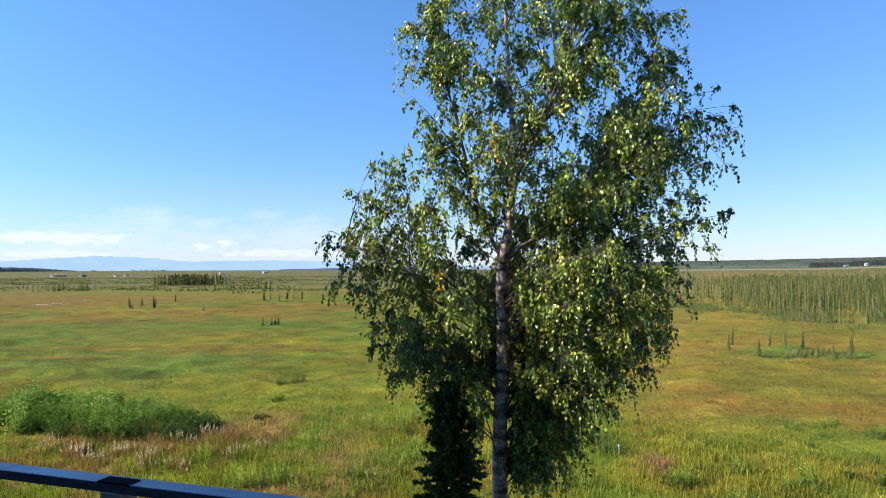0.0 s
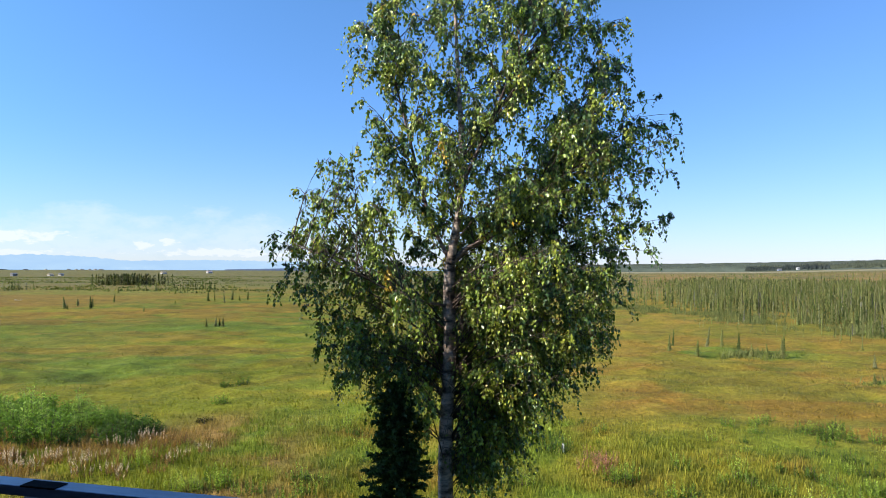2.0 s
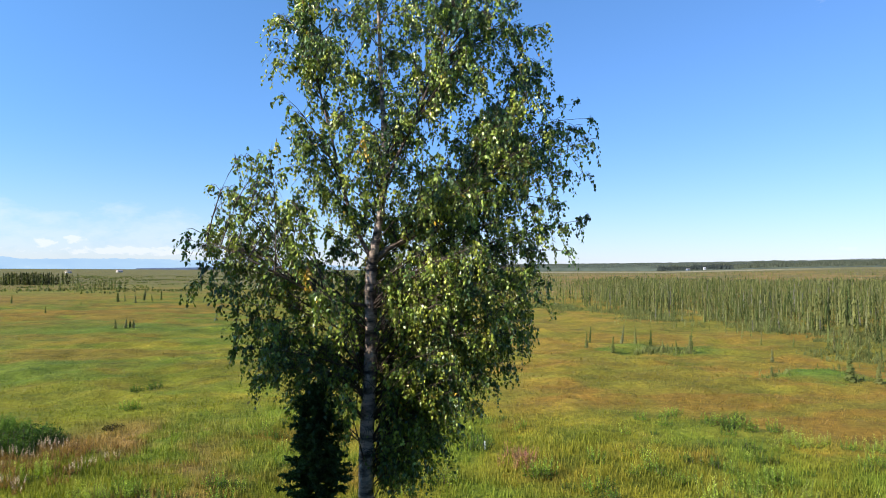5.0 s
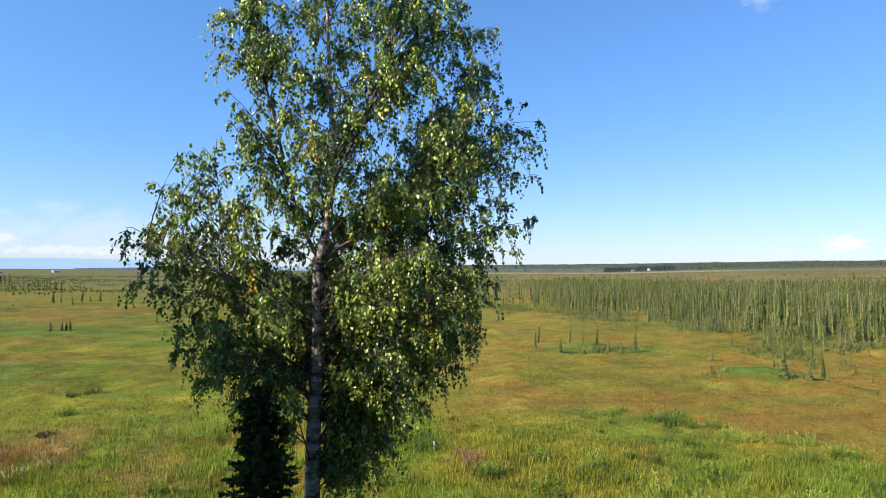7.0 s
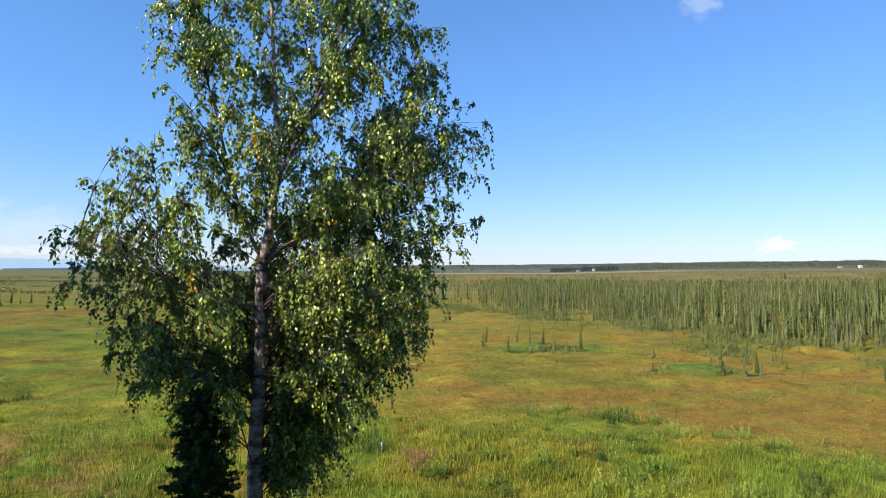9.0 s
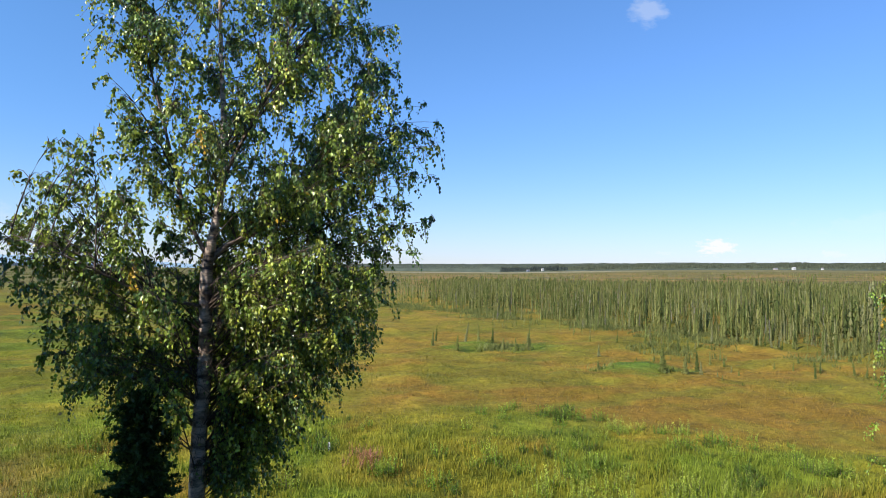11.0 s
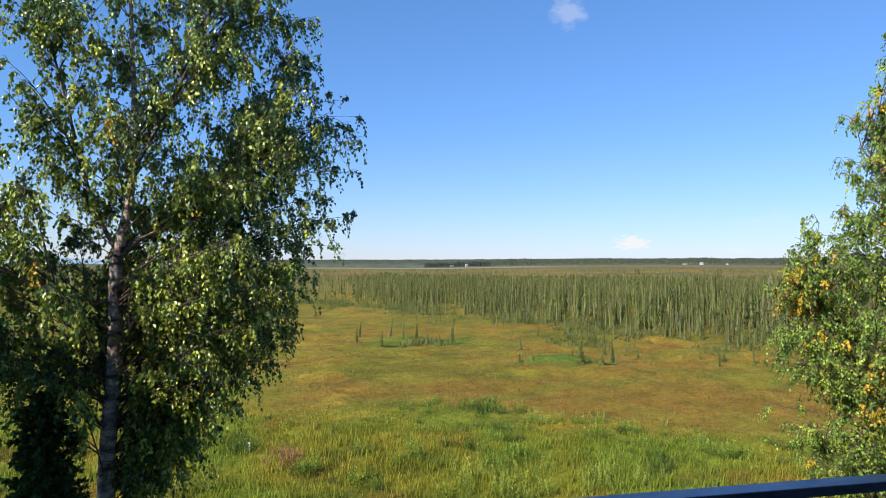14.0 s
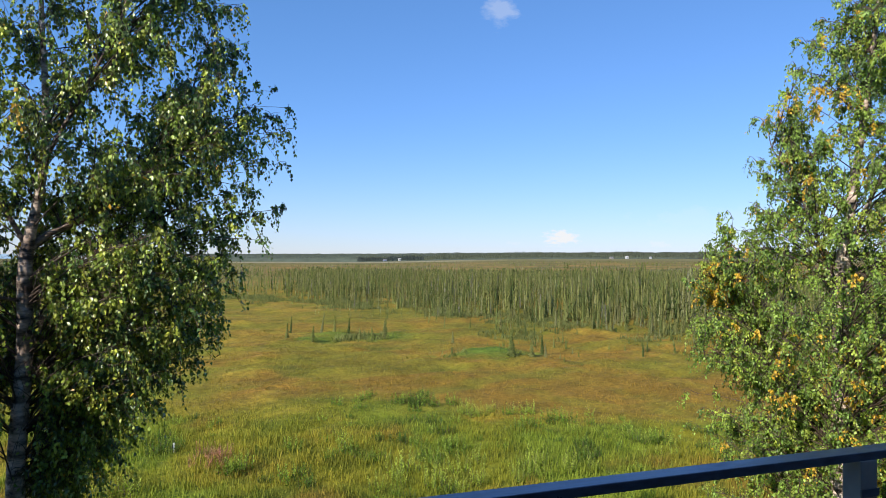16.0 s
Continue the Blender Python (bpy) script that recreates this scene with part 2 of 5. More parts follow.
def value_noise(x, y, seed=0):
    """Smooth noise in 0..1 over the plane."""
    x, y = np.asarray(x, float), np.asarray(y, float)
    xi, yi = np.floor(x).astype(np.int64), np.floor(y).astype(np.int64)
    fx, fy = x - xi, y - yi
    fx, fy = fx * fx * (3 - 2 * fx), fy * fy * (3 - 2 * fy)

    def h(a, b):
        k = (a * 374761393 + b * 668265263 + seed * 974711) & 0x7FFFFFFF
        k = ((k ^ (k >> 13)) * 1274126177) & 0x7FFFFFFF
        return ((k ^ (k >> 16)) & 0xFFFF) / 65535.0
    return (h(xi, yi) * (1 - fx) + h(xi + 1, yi) * fx) * (1 - fy) + (h(xi, yi + 1) * (1 - fx) + h(xi + 1, yi + 1) * fx) * fy


def fbm(x, y, seed=0, octaves=4):
    t, a, s = 0, 0.5, 0
    for o in range(octaves):
        t = t + a * value_noise(x * 2 ** o, y * 2 ** o, seed + o * 7)
        s += a
        a *= 0.55
    return t / s


def step(a, b, x):
    t = np.clip((x - a) / (b - a), 0, 1)
    return t * t * (3 - 2 * t)


def plan(yaw, dist, z=0.0):
    a = radians(yaw)
    return (-math.sin(a) * dist, math.cos(a) * dist, z)


# ---- ground ----
NORMAL_YAW = -17.35                     # the way that the deck faces
UX, UY = math.cos(radians(NORMAL_YAW)), math.sin(radians(NORMAL_YAW))


def ground_z(x, y):
    x, y = np.asarray(x, float), np.asarray(y, float)
    out = -UY * x + UX * y             # metres in front of the house
    d = np.hypot(x, y)
    bank = 4.6 * (1 - step(-1.0, 15.0, out))
    lumps = (fbm(x / 3.0, y / 3.0, 11, 3) - 0.5) * 0.5 * step(14, 20, d) * (1 - step(60, 160, d)) + (fbm(x / 5.5, y / 4.0, 17, 3) - 0.5) * 0.9 * step(36, 55, d) * (1 - step(150, 330, d))
    low = (fbm(x / 25.0, y / 25.0, 5, 3) - 0.5) * 0.5 * step(14, 30, d) * (1 - step(200, 900, d))
    yaw = np.degrees(np.arctan2(-x, y))
    rise = np.interp(-yaw, [14, 22, 30, 37, 44, 51, 58, 75, 100], [0, 3, 5, 13, 19.5, 22.5, 24, 25, 0]) * np.clip((d - 350) / 1650, 0, 1)
    return bank + lumps + low + rise


def field_color(x, y):
    """The bog's colours: bright sedge, yellow-green grass, rusty flats, dull far marsh with haze put into its colour.
    """
    d, yaw = np.hypot(x, y), np.degrees(np.arctan2(-x, y))
    n1, n2, n3 = fbm(x / 9.0, y / 9.0, 1), fbm(x / 3.2, y / 3.2, 2), fbm(x / 38.0, y / 38.0, 3)
    n4, n5 = fbm(x / 1.1, y / 1.1, 9, 2), fbm(x / 1.7, y / 1.7, 14, 3)
    green, yellow = np.array([0.185, 0.19, 0.02]), np.array([0.275, 0.235, 0.028])
    rust, bright = np.array([0.255, 0.15, 0.028]), np.array([0.15, 0.215, 0.025])
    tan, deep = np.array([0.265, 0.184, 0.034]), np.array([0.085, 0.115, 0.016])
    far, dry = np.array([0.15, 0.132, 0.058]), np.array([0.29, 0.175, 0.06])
    right = step(-8, -22, yaw)
    w = lambda a: a[..., None]
    c = green + (yellow - green) * w(step(0.35, 0.65, n1 * 0.5 + n2 * 0.5 - 0.07 * step(-5, 5, yaw)))
    # dark green patches in the near meadow, with the shade of tussock gaps painted in
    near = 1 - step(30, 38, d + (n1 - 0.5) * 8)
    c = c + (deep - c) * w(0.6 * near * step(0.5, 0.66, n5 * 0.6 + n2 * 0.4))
    # tan and rusty sedge flat before and between the spruces, patchy elsewhere
    flat = step(33, 40, d + (n1 - 0.5) * 10) * (1 - step(150, 260, d)) * right
    c = c + (tan - c) * w(flat * (0.6 + 0.4 * step(0.35, 0.6, n2)))
    band = step(35, 40, d + (n1 - 0.5) * 9) * (1 - step(50, 74, d + (n1 - 0.5) * 30)) * right
    r = np.clip(band * (0.2 + 1.1 * step(0.4, 0.62, n1 * 0.5 + n2 * 0.5)) + 0.75 * step(0.47, 0.64, n3 * 0.65 + n2 * 0.35) * step(45, 70, d), 0, 1)
    r = np.maximum(r, 0.7 * step(0.55, 0.75, n2) * near)
    c = c + (rust - c) * w(r * 0.9)
    # low greener swells across the flat
    c = c + (np.array([0.17, 0.175, 0.024]) - c) * w(0.55 * flat * step(0.5, 0.6, fbm(x / 13.0, y / 6.0, 27)))
    g = step(0.55, 0.72, fbm(x / 6.0, y / 5.0, 21)) * (1 - 0.85 * flat)
    c = c + (bright - c) * w(0.6 * g * (1 - step(150, 260, d)))
    # long low swales of darker sedge and of rusty moss on the open side
    open_side = step(-8, 4, yaw) * step(38, 50, d) * (1 - step(160, 260, d))
    c = c + (np.array([0.135, 0.165, 0.022]) - c) * w(0.7 * open_side * step(0.5, 0.58, fbm(x / 26.0, y / 8.0, 91)))
    c = c + (rust - c) * w(0.55 * open_side * step(0.53, 0.62, fbm(x / 30.0, y / 9.0, 93)))
    # wet hollows with bright sedge
    for hx, hy, hr in ((33.5, 60.5, 4.2), (38.0, 42.0, 3.4), (36.0, 43.6, 2.4), (20.0, 28.3, 3.0), (-25, 55, 7.0), (-24, 90, 6.0), (-38, 104, 6.0), (-60, 150, 9.0), (-40, 75, 9.0)):
        q = np.hypot((x - hx) / 1.8, y - hy) / hr + (n2 - 0.5) * 1.2
        c = c + (np.array([0.11, 0.19, 0.026]) - c) * w((0.7 if hx > 30 else 0.4) * (1 - step(0.5, 1.1, q)))
    # rusty moss round the driftwood
    q = np.hypot((x + 105) / 1.5, (y - 165) / 1.1) / 38 + (n2 - 0.5) * 0.8
    c = c + (np.array([0.25, 0.15, 0.03]) - c) * w(0.8 * (1 - step(0.6, 1.1, q)))
    # brown ground with dry heads before the willows
    dr = step(0.3, 0.5, n2) * step(3, 13, yaw + (n1 - 0.5) * 10) * (1 - step(33, 39, d + (n1 - 0.5) * 6))
    c = c + (dry - c) * w(dr * 0.9)
    # duller with distance: the far marsh's tone with air haze painted in
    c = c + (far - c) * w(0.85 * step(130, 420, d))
    # rusty openings behind the spruces and a pale shore strip before the far woods
    op = step(0.46, 0.56, fbm(x / 60.0, y / 26.0, 33)) * step(170, 240, d) * (1 - step(900, 1400, d)) * right
    c = c + (np.array([0.29, 0.185, 0.06]) - c) * w(0.85 * op)
    shore = step(1350, 1500, d) * (1 - step(1800, 2000, d)) * step(-16, -20, yaw) * (1 - 0.75 * step(-36, -44, yaw))
    c = c + (np.array([0.36, 0.31, 0.22]) - c) * w(0.75 * shore)
    # darker sedge with thin dark drains on the open side
    drains = step(0.06, 0.02, np.abs(fbm(x / 34.0, y / 11.0, 97) - 0.5)) * step(0.45, 0.6, n2)
    c = c * w(1 - open_side * (0.1 + 0.2 * drains))
    return c * w(0.78 + 0.44 * n4)


def build_ground():
    rr = np.concatenate([np.linspace(0.5, 17, 24), np.geomspace(17.5, 80, 210), np.geomspace(81, 400, 110), np.geomspace(410, 4900, 60)])
    fan = np.radians(np.concatenate([np.linspace(-76, 44, 520), np.linspace(45, 283, 60)]))
    R, A = np.meshgrid(rr, fan, indexing="ij")
    X, Y = -np.sin(A) * R, np.cos(A) * R
    Z = ground_z(X, Y)
    n, k = R.shape
    i, j = np.meshgrid(np.arange(n - 1), np.arange(k), indexing="ij")
    q = np.stack([i * k + j, i * k + (j + 1) % k, (i + 1) * k + (j + 1) % k, (i + 1) * k + j], -1).reshape(-1, 4)[:, ::-1]
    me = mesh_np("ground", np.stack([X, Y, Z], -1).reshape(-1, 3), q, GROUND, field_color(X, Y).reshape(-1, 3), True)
    tagged(new("ground", me), "flat grassy bog in green, yellow and rust, with a bank below the deck", "ground", kind="structure")


build_ground()


# ---- grass ----
def blades(cx, cy, count, height, spread, width, color, rng, lean=0.35, segments=1):
    """Bent blades round the centres; returns verts, faces, tints."""
    n = len(cx)
    px = np.repeat(cx, count) + rng.normal(0, 1, n * count) * np.repeat(spread, count)
    py = np.repeat(cy, count) + rng.normal(0, 1, n * count) * np.repeat(spread, count)
    hh = np.repeat(height, count) * rng.uniform(0.55, 1.15, n * count)
    az, face = rng.uniform(0, 2 * math.pi, n * count), rng.uniform(0, math.pi, n * count)
    z0 = ground_z(px, py) - 0.03
    wd = np.repeat(width, count) * rng.uniform(0.7, 1.3, n * count)
    ln = rng.uniform(0.1, 1.0, n * count) * lean * hh
    wx, wy = np.cos(face) * wd / 2, np.sin(face) * wd / 2
    tx, ty = np.cos(az) * ln, np.sin(az) * ln
    P = np.stack([np.stack([px - wx, py - wy, z0], -1), np.stack([px + wx, py + wy, z0], -1),
                  np.stack([px + wx * 0.8 + tx * 0.4, py + wy * 0.8 + ty * 0.4, z0 + hh * 0.62], -1),
                  np.stack([px + tx, py + ty, z0 + hh], -1)], 1)
    col = np.repeat(color, count, axis=0) * rng.uniform(0.8, 1.2, (n * count, 1))
    b = np.arange(n * count)[:, None] * 4
    tris = np.concatenate([b + np.array([[0, 1, 2]]), b + np.array([[0, 2, 3]])])
    return P.reshape(-1, 3), tris, np.repeat(col, 4, axis=0)


def scatter(rng, n, d0, d1, yaw0=-74, yaw1=40):
    d = np.sqrt(rng.uniform(d0 ** 2, d1 ** 2, n))
    a = np.radians(rng.uniform(yaw0, yaw1, n))
    return -np.sin(a) * d, np.cos(a) * d, d, np.degrees(a)


def build_grass():
    rng = np.random.default_rng(4)
    x, y, d, yaw = scatter(rng, 34000, 17, 56)
    edge = step(29, 46 - 8 * step(-10, -20, yaw), d)
    keep = rng.random(len(x)) > 0.75 * edge
    x, y, d, yaw, edge = x[keep], y[keep], d[keep], yaw[keep], edge[keep]
    tall = (0.35 - 0.23 * edge) * (0.6 + 0.8 * fbm(x / 2.2, y / 2.2, 61, 3))
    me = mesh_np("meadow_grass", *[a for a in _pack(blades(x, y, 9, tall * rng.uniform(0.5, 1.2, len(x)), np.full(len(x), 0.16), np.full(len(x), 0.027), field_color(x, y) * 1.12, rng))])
    tagged(new("meadow_grass", me), "tall yellow-green meadow grass below the bank", "grass", kind="stuff")
    x, y, d, yaw = scatter(rng, 26000, 1, 2)
    k = rng.uniform(30, 240, len(x))
    x, y, d = x / d * k, y / d * k, k
    keep = (rng.random(len(x)) < 0.45) | (x > 4)
    x, y, d = x[keep], y[keep], d[keep]
    tuft = 0.5 + fbm(x / 2.4, y / 1.6, 63, 3)
    me = mesh_np("bog_sedge", *_pack(blades(x, y, 5, tuft * rng.uniform(0.1, 0.26, len(x)) * (1 - 0.6 * step(45, 110, d)), 0.22 + d * 0.003, 0.02 + d * 0.0007, field_color(x, y), rng, 0.8)))
    tagged(new("bog_sedge", me), "short rusty and green sedge covering the open bog", "grass", kind="stuff")


def _pack(r, mat=None):
    v, f, t = r
    return v, f, mat or GRASS, t


build_grass()


# ---- leaves ----
def leaf_arrays(p, axis, length, width, color, rng, fold=0.35):
    """Folded leaves of two halves at p, pointing along axis."""
    n = len(p)
    axis = axis / (np.linalg.norm(axis, axis=1)[:, None] + 1e-9)
    r = rng.normal(0, 1, (n, 3))
    side = np.cross(axis, r)
    side /= np.linalg.norm(side, axis=1)[:, None] + 1e-9
    up = np.cross(side, axis)
    L, W = length[:, None], width[:, None]
    mid = p + axis * L * 0.42
    a = mid + side * W * 0.5 + up * W * fold * 0.5
    b = mid - side * W * 0.5 + up * W * fold * 0.5
    tip = p + axis * L
    V = np.stack([p, a, tip, b], 1).reshape(-1, 3)
    k = np.arange(n)[:, None] * 4
    T = np.concatenate([k + np.array([[0, 1, 2]]), k + np.array([[0, 2, 3]])])
    return V, T, np.repeat(color, 4, axis=0)


def bezier(p0, p1, p2, n):
    t = np.linspace(0, 1, n)[:, None]
    return (1 - t) ** 2 * p0 + 2 * t * (1 - t) * p1 + t ** 2 * p2


def birch(name, place, stem, stem_r, tips, rng, leaves_per_twig, leaf_len, greens, yellow_share, label, extra_stems=(), droop=0.55, density=1.0, spots=(), leaf=None, vary=0.55, bare=None):
    """A birch: stem polyline, limbs that rise from it and droop at the given tips, hanging twigs, leaves.
    All points are relative to the foot of the tree."""
    tree = thing(name, place, label, "tree", "birches by the deck")
    stem = np.array(stem, float)
    t = np.linspace(0, 1, 40)
    cum = np.r_[0, np.cumsum(np.linalg.norm(np.diff(stem, axis=0), axis=1))]
    cum /= cum[-1]
    path = np.stack([np.interp(t, cum, stem[:, i]) for i in range(3)], 1)
    path[1:-1] = (path[:-2] + 2 * path[1:-1] + path[2:]) / 4
    path[:, :2] += 0.012 * np.stack([np.sin(t * 31), np.cos(t * 27)], 1)
    rad = np.interp(t, cum, stem_r)
    v, f = tube_arrays([(path, rad)], 12)
    part("trunk", mesh_np("trunk", v, f, BIRCH_BARK, None, True), BIRCH_BARK, tree)
    axes = [path]
    for pts, r0, r1 in extra_stems:
        pts = np.array(pts, float)
        k = np.linspace(0, 1, 14)
        c2 = np.r_[0, np.cumsum(np.linalg.norm(np.diff(pts, axis=0), axis=1))]
        c2 /= c2[-1]
        pp = np.stack([np.interp(k, c2, pts[:, i]) for i in range(3)], 1)
        pp[1:-1] = (pp[:-2] + 2 * pp[1:-1] + pp[2:]) / 4
        v, f = tube_arrays([(pp, np.linspace(r0, r1, 14))], 8)
        part("side_stem", mesh_np("side_stem", v, f, SIDE_BARK, None, True), SIDE_BARK, tree)
        axes.append(pp)
    allax = np.concatenate(axes)
    limbs, twigs, LP, LA, LC = [], [], [], [], []
    greens = np.array(greens)
    for tip in tips:
        tip = np.array(tip, float)
        # start on the stem below the tip, on the nearest axis
        reach = np.hypot(tip[0] - np.interp(tip[2], path[:, 2], path[:, 0]), tip[1] - np.interp(tip[2], path[:, 2], path[:, 1]))
        want = tip - np.array([0, 0, reach * rng.uniform(0.35, 0.75)])
        cand = allax + rng.normal(0, 0.22, allax.shape)
        cost = np.linalg.norm((cand - want) * np.array([0.55, 0.55, 1.3]), axis=1)
        # no bough crosses the trunk to the far side
        mid = np.stack([np.interp(allax[:, 2], path[:, 2], path[:, i]) for i in (0, 1)], 1)
        away = tip[:2] - mid
        cost += 4.0 * (np.sum((allax[:, :2] - mid) * away, axis=1) < -0.05 * np.linalg.norm(away, axis=1))
        s = allax[np.argmin(cost)]
        span = np.linalg.norm(tip - s)
        midp = (s + tip) / 2 + np.array([0, 0, 0.22 * span]) + rng.normal(0, 0.06 * span, 3)
        n = max(6, int(span / 0.16))
        b = bezier(s, midp, tip, n)
        limbs.append((b, np.linspace(0.004 + 0.0032 * span, 0.002, n)))
        outw = (tip - s) / (span + 1e-6)
        # side branches, rising a little, each with its hanging twigs
        for j in range(int((6 + span * 4.0) * density)):
            u = 1.0 if j == 0 else 1.0 - 0.78 * rng.random() ** 1.2
            q = b[min(n - 1, int(u * (n - 1)))]
            az = rng.uniform(0, 2 * math.pi)
            ln = rng.uniform(0.08, 0.30) * (1.25 - 0.5 * u) * min(1.0, 0.5 + span * 0.35)
            d = outw * 0.7 + np.array([math.cos(az), math.sin(az), rng.uniform(-0.1, 0.7)])
            d /= np.linalg.norm(d)
            e = q + d * ln
            br = bezier(q, q + d * ln * 0.6 + np.array([0, 0, 0.05]), e, 3)
            twigs.append((br, np.array([0.005, 0.0035, 0.0025])))
            yel = rng.random() < yellow_share
            for sp in spots:
                if np.linalg.norm(e - np.array(sp[:3])) < sp[3]:
                    yel = yel or rng.random() < 0.55
            tone = greens[rng.integers(len(greens))] * rng.uniform(0.75, 1.25)
            for _ in range(rng.integers(2, 5)):
                f0 = rng.uniform(0.25, 1.0)
                w0 = q + (e - q) * f0
                hl = droop * rng.uniform(0.3, 1.0) ** 1.3
                out2 = d * 0.8 + rng.normal(0, 0.38, 3)
                w1 = w0 + out2 * hl * 0.36
                w2 = w0 + out2 * hl * 0.42 + np.array([0, 0, -hl * rng.uniform(0.5, 1.0)])
                tw = bezier(w0, w1, w2, 3)
                twigs.append((tw[[0, 2]], np.array([0.0028, 0.0015])))
                m = max(4, int(leaves_per_twig * (0.45 + 0.85 * hl / droop)))
                k = (np.arange(m) + rng.random(m)) / m
                base = np.stack([np.interp(k, (0.0, 0.5, 1.0), tw[:, i]) for i in range(3)], 1)
                hang = rng.normal(0, 0.34, (m, 3)) + np.array([0, 0, -0.75])
                LP.append(base + hang * 0.02)
                LA.append(hang)
                c = np.tile(tone, (m, 1)) * rng.uniform(1 - vary, 1 + vary, (m, 1))
                if yel:
                    c = np.tile(np.array([0.52, 0.33, 0.035]), (m, 1)) * rng.uniform(0.6, 1.25, (m, 1))
                odd = rng.random(m) < 0.008
                c[odd] = (0.42, 0.26, 0.03)
                LC.append(c)
    for lb in limbs:
        v, f = tube_arrays([lb], 5)
        part("limb", mesh_np("limb", v, f, TWIG_BARK, None, True), TWIG_BARK, tree)
    v, f = tube_arrays(twigs, 3)
    tagged(part("twig_mass", mesh_np("twig_mass", v, f, TWIG_BARK), TWIG_BARK, tree), kind="stuff")
    LP, LA, LC = np.concatenate(LP), np.concatenate(LA), np.concatenate(LC)
    if bare is not None:
        # the trunk stands free of leaves on its open side up to that height
        tx = np.stack([np.interp(LP[:, 2], path[:, 2], path[:, i]) for i in (0, 1)], 1)
        shut = (np.abs(LP[:, 0] - tx[:, 0] + 0.03) < 0.17) & (LP[:, 1] < tx[:, 1] + 0.1)
        keep = ~(shut & (rng.random(len(LP)) < np.where(LP[:, 2] < bare, 0.93, 0.45)))
        # and a slot is cut through them towards the sun, to light the trunk
        sx, sy = -math.sin(radians(SUN_YAW)), math.cos(radians(SUN_YAW))
        rx, ry = LP[:, 0] - tx[:, 0], LP[:, 1] - tx[:, 1]
        along, across = rx * sx + ry * sy, np.abs(rx * sy - ry * sx)
        low = LP[:, 2] - along * math.tan(radians(SUN_UP))
        keep &= ~((low > bare - 1.7) & (low < bare) & (along > 0) & (along < 2.6) & (across < 0.13) & (rng.random(len(LP)) < 0.75))
        LP, LA, LC = LP[keep], LA[keep], LC[keep]
    m = len(LP)
    ln = leaf_len * rng.uniform(0.65, 1.2, m)
    v, f, t = leaf_arrays(LP, LA, ln, ln * rng.uniform(0.62, 0.8, m), LC, rng)
    part("crown", mesh_np("crown", v, f, leaf or LEAF, t), leaf or LEAF, tree)
    return tree


def envelope_tips(env, n, z0, z1, depth, rng, front=0.86):
    """Bough ends spread evenly through an outline: env rows of height, left reach, right reach."""
    env = np.array(env, float)
    zz = np.linspace(z0, z1, 200)
    size = np.interp(zz, env[:, 0], env[:, 2] - env[:, 1])
    share = np.cumsum(size ** 1.7)
    share /= share[-1]
    out = []
    for i in range(n):
        z = float(np.interp((i + rng.uniform(0, 1)) / n, share, zz))
        az = i * 2.39996 + rng.normal(0, 0.2)
        lf, rt = np.interp(z, env[:, 0], env[:, 1]), np.interp(z, env[:, 0], env[:, 2])
        cx, half = (lf + rt) / 2, (rt - lf) / 2
        k = front * (((i * 7) % 10 + rng.random()) / 10) ** 0.5
        k = max(k, 0.22)
        out.append((cx + math.cos(az) * half * k, math.sin(az) * half * depth * k, z))
    return out


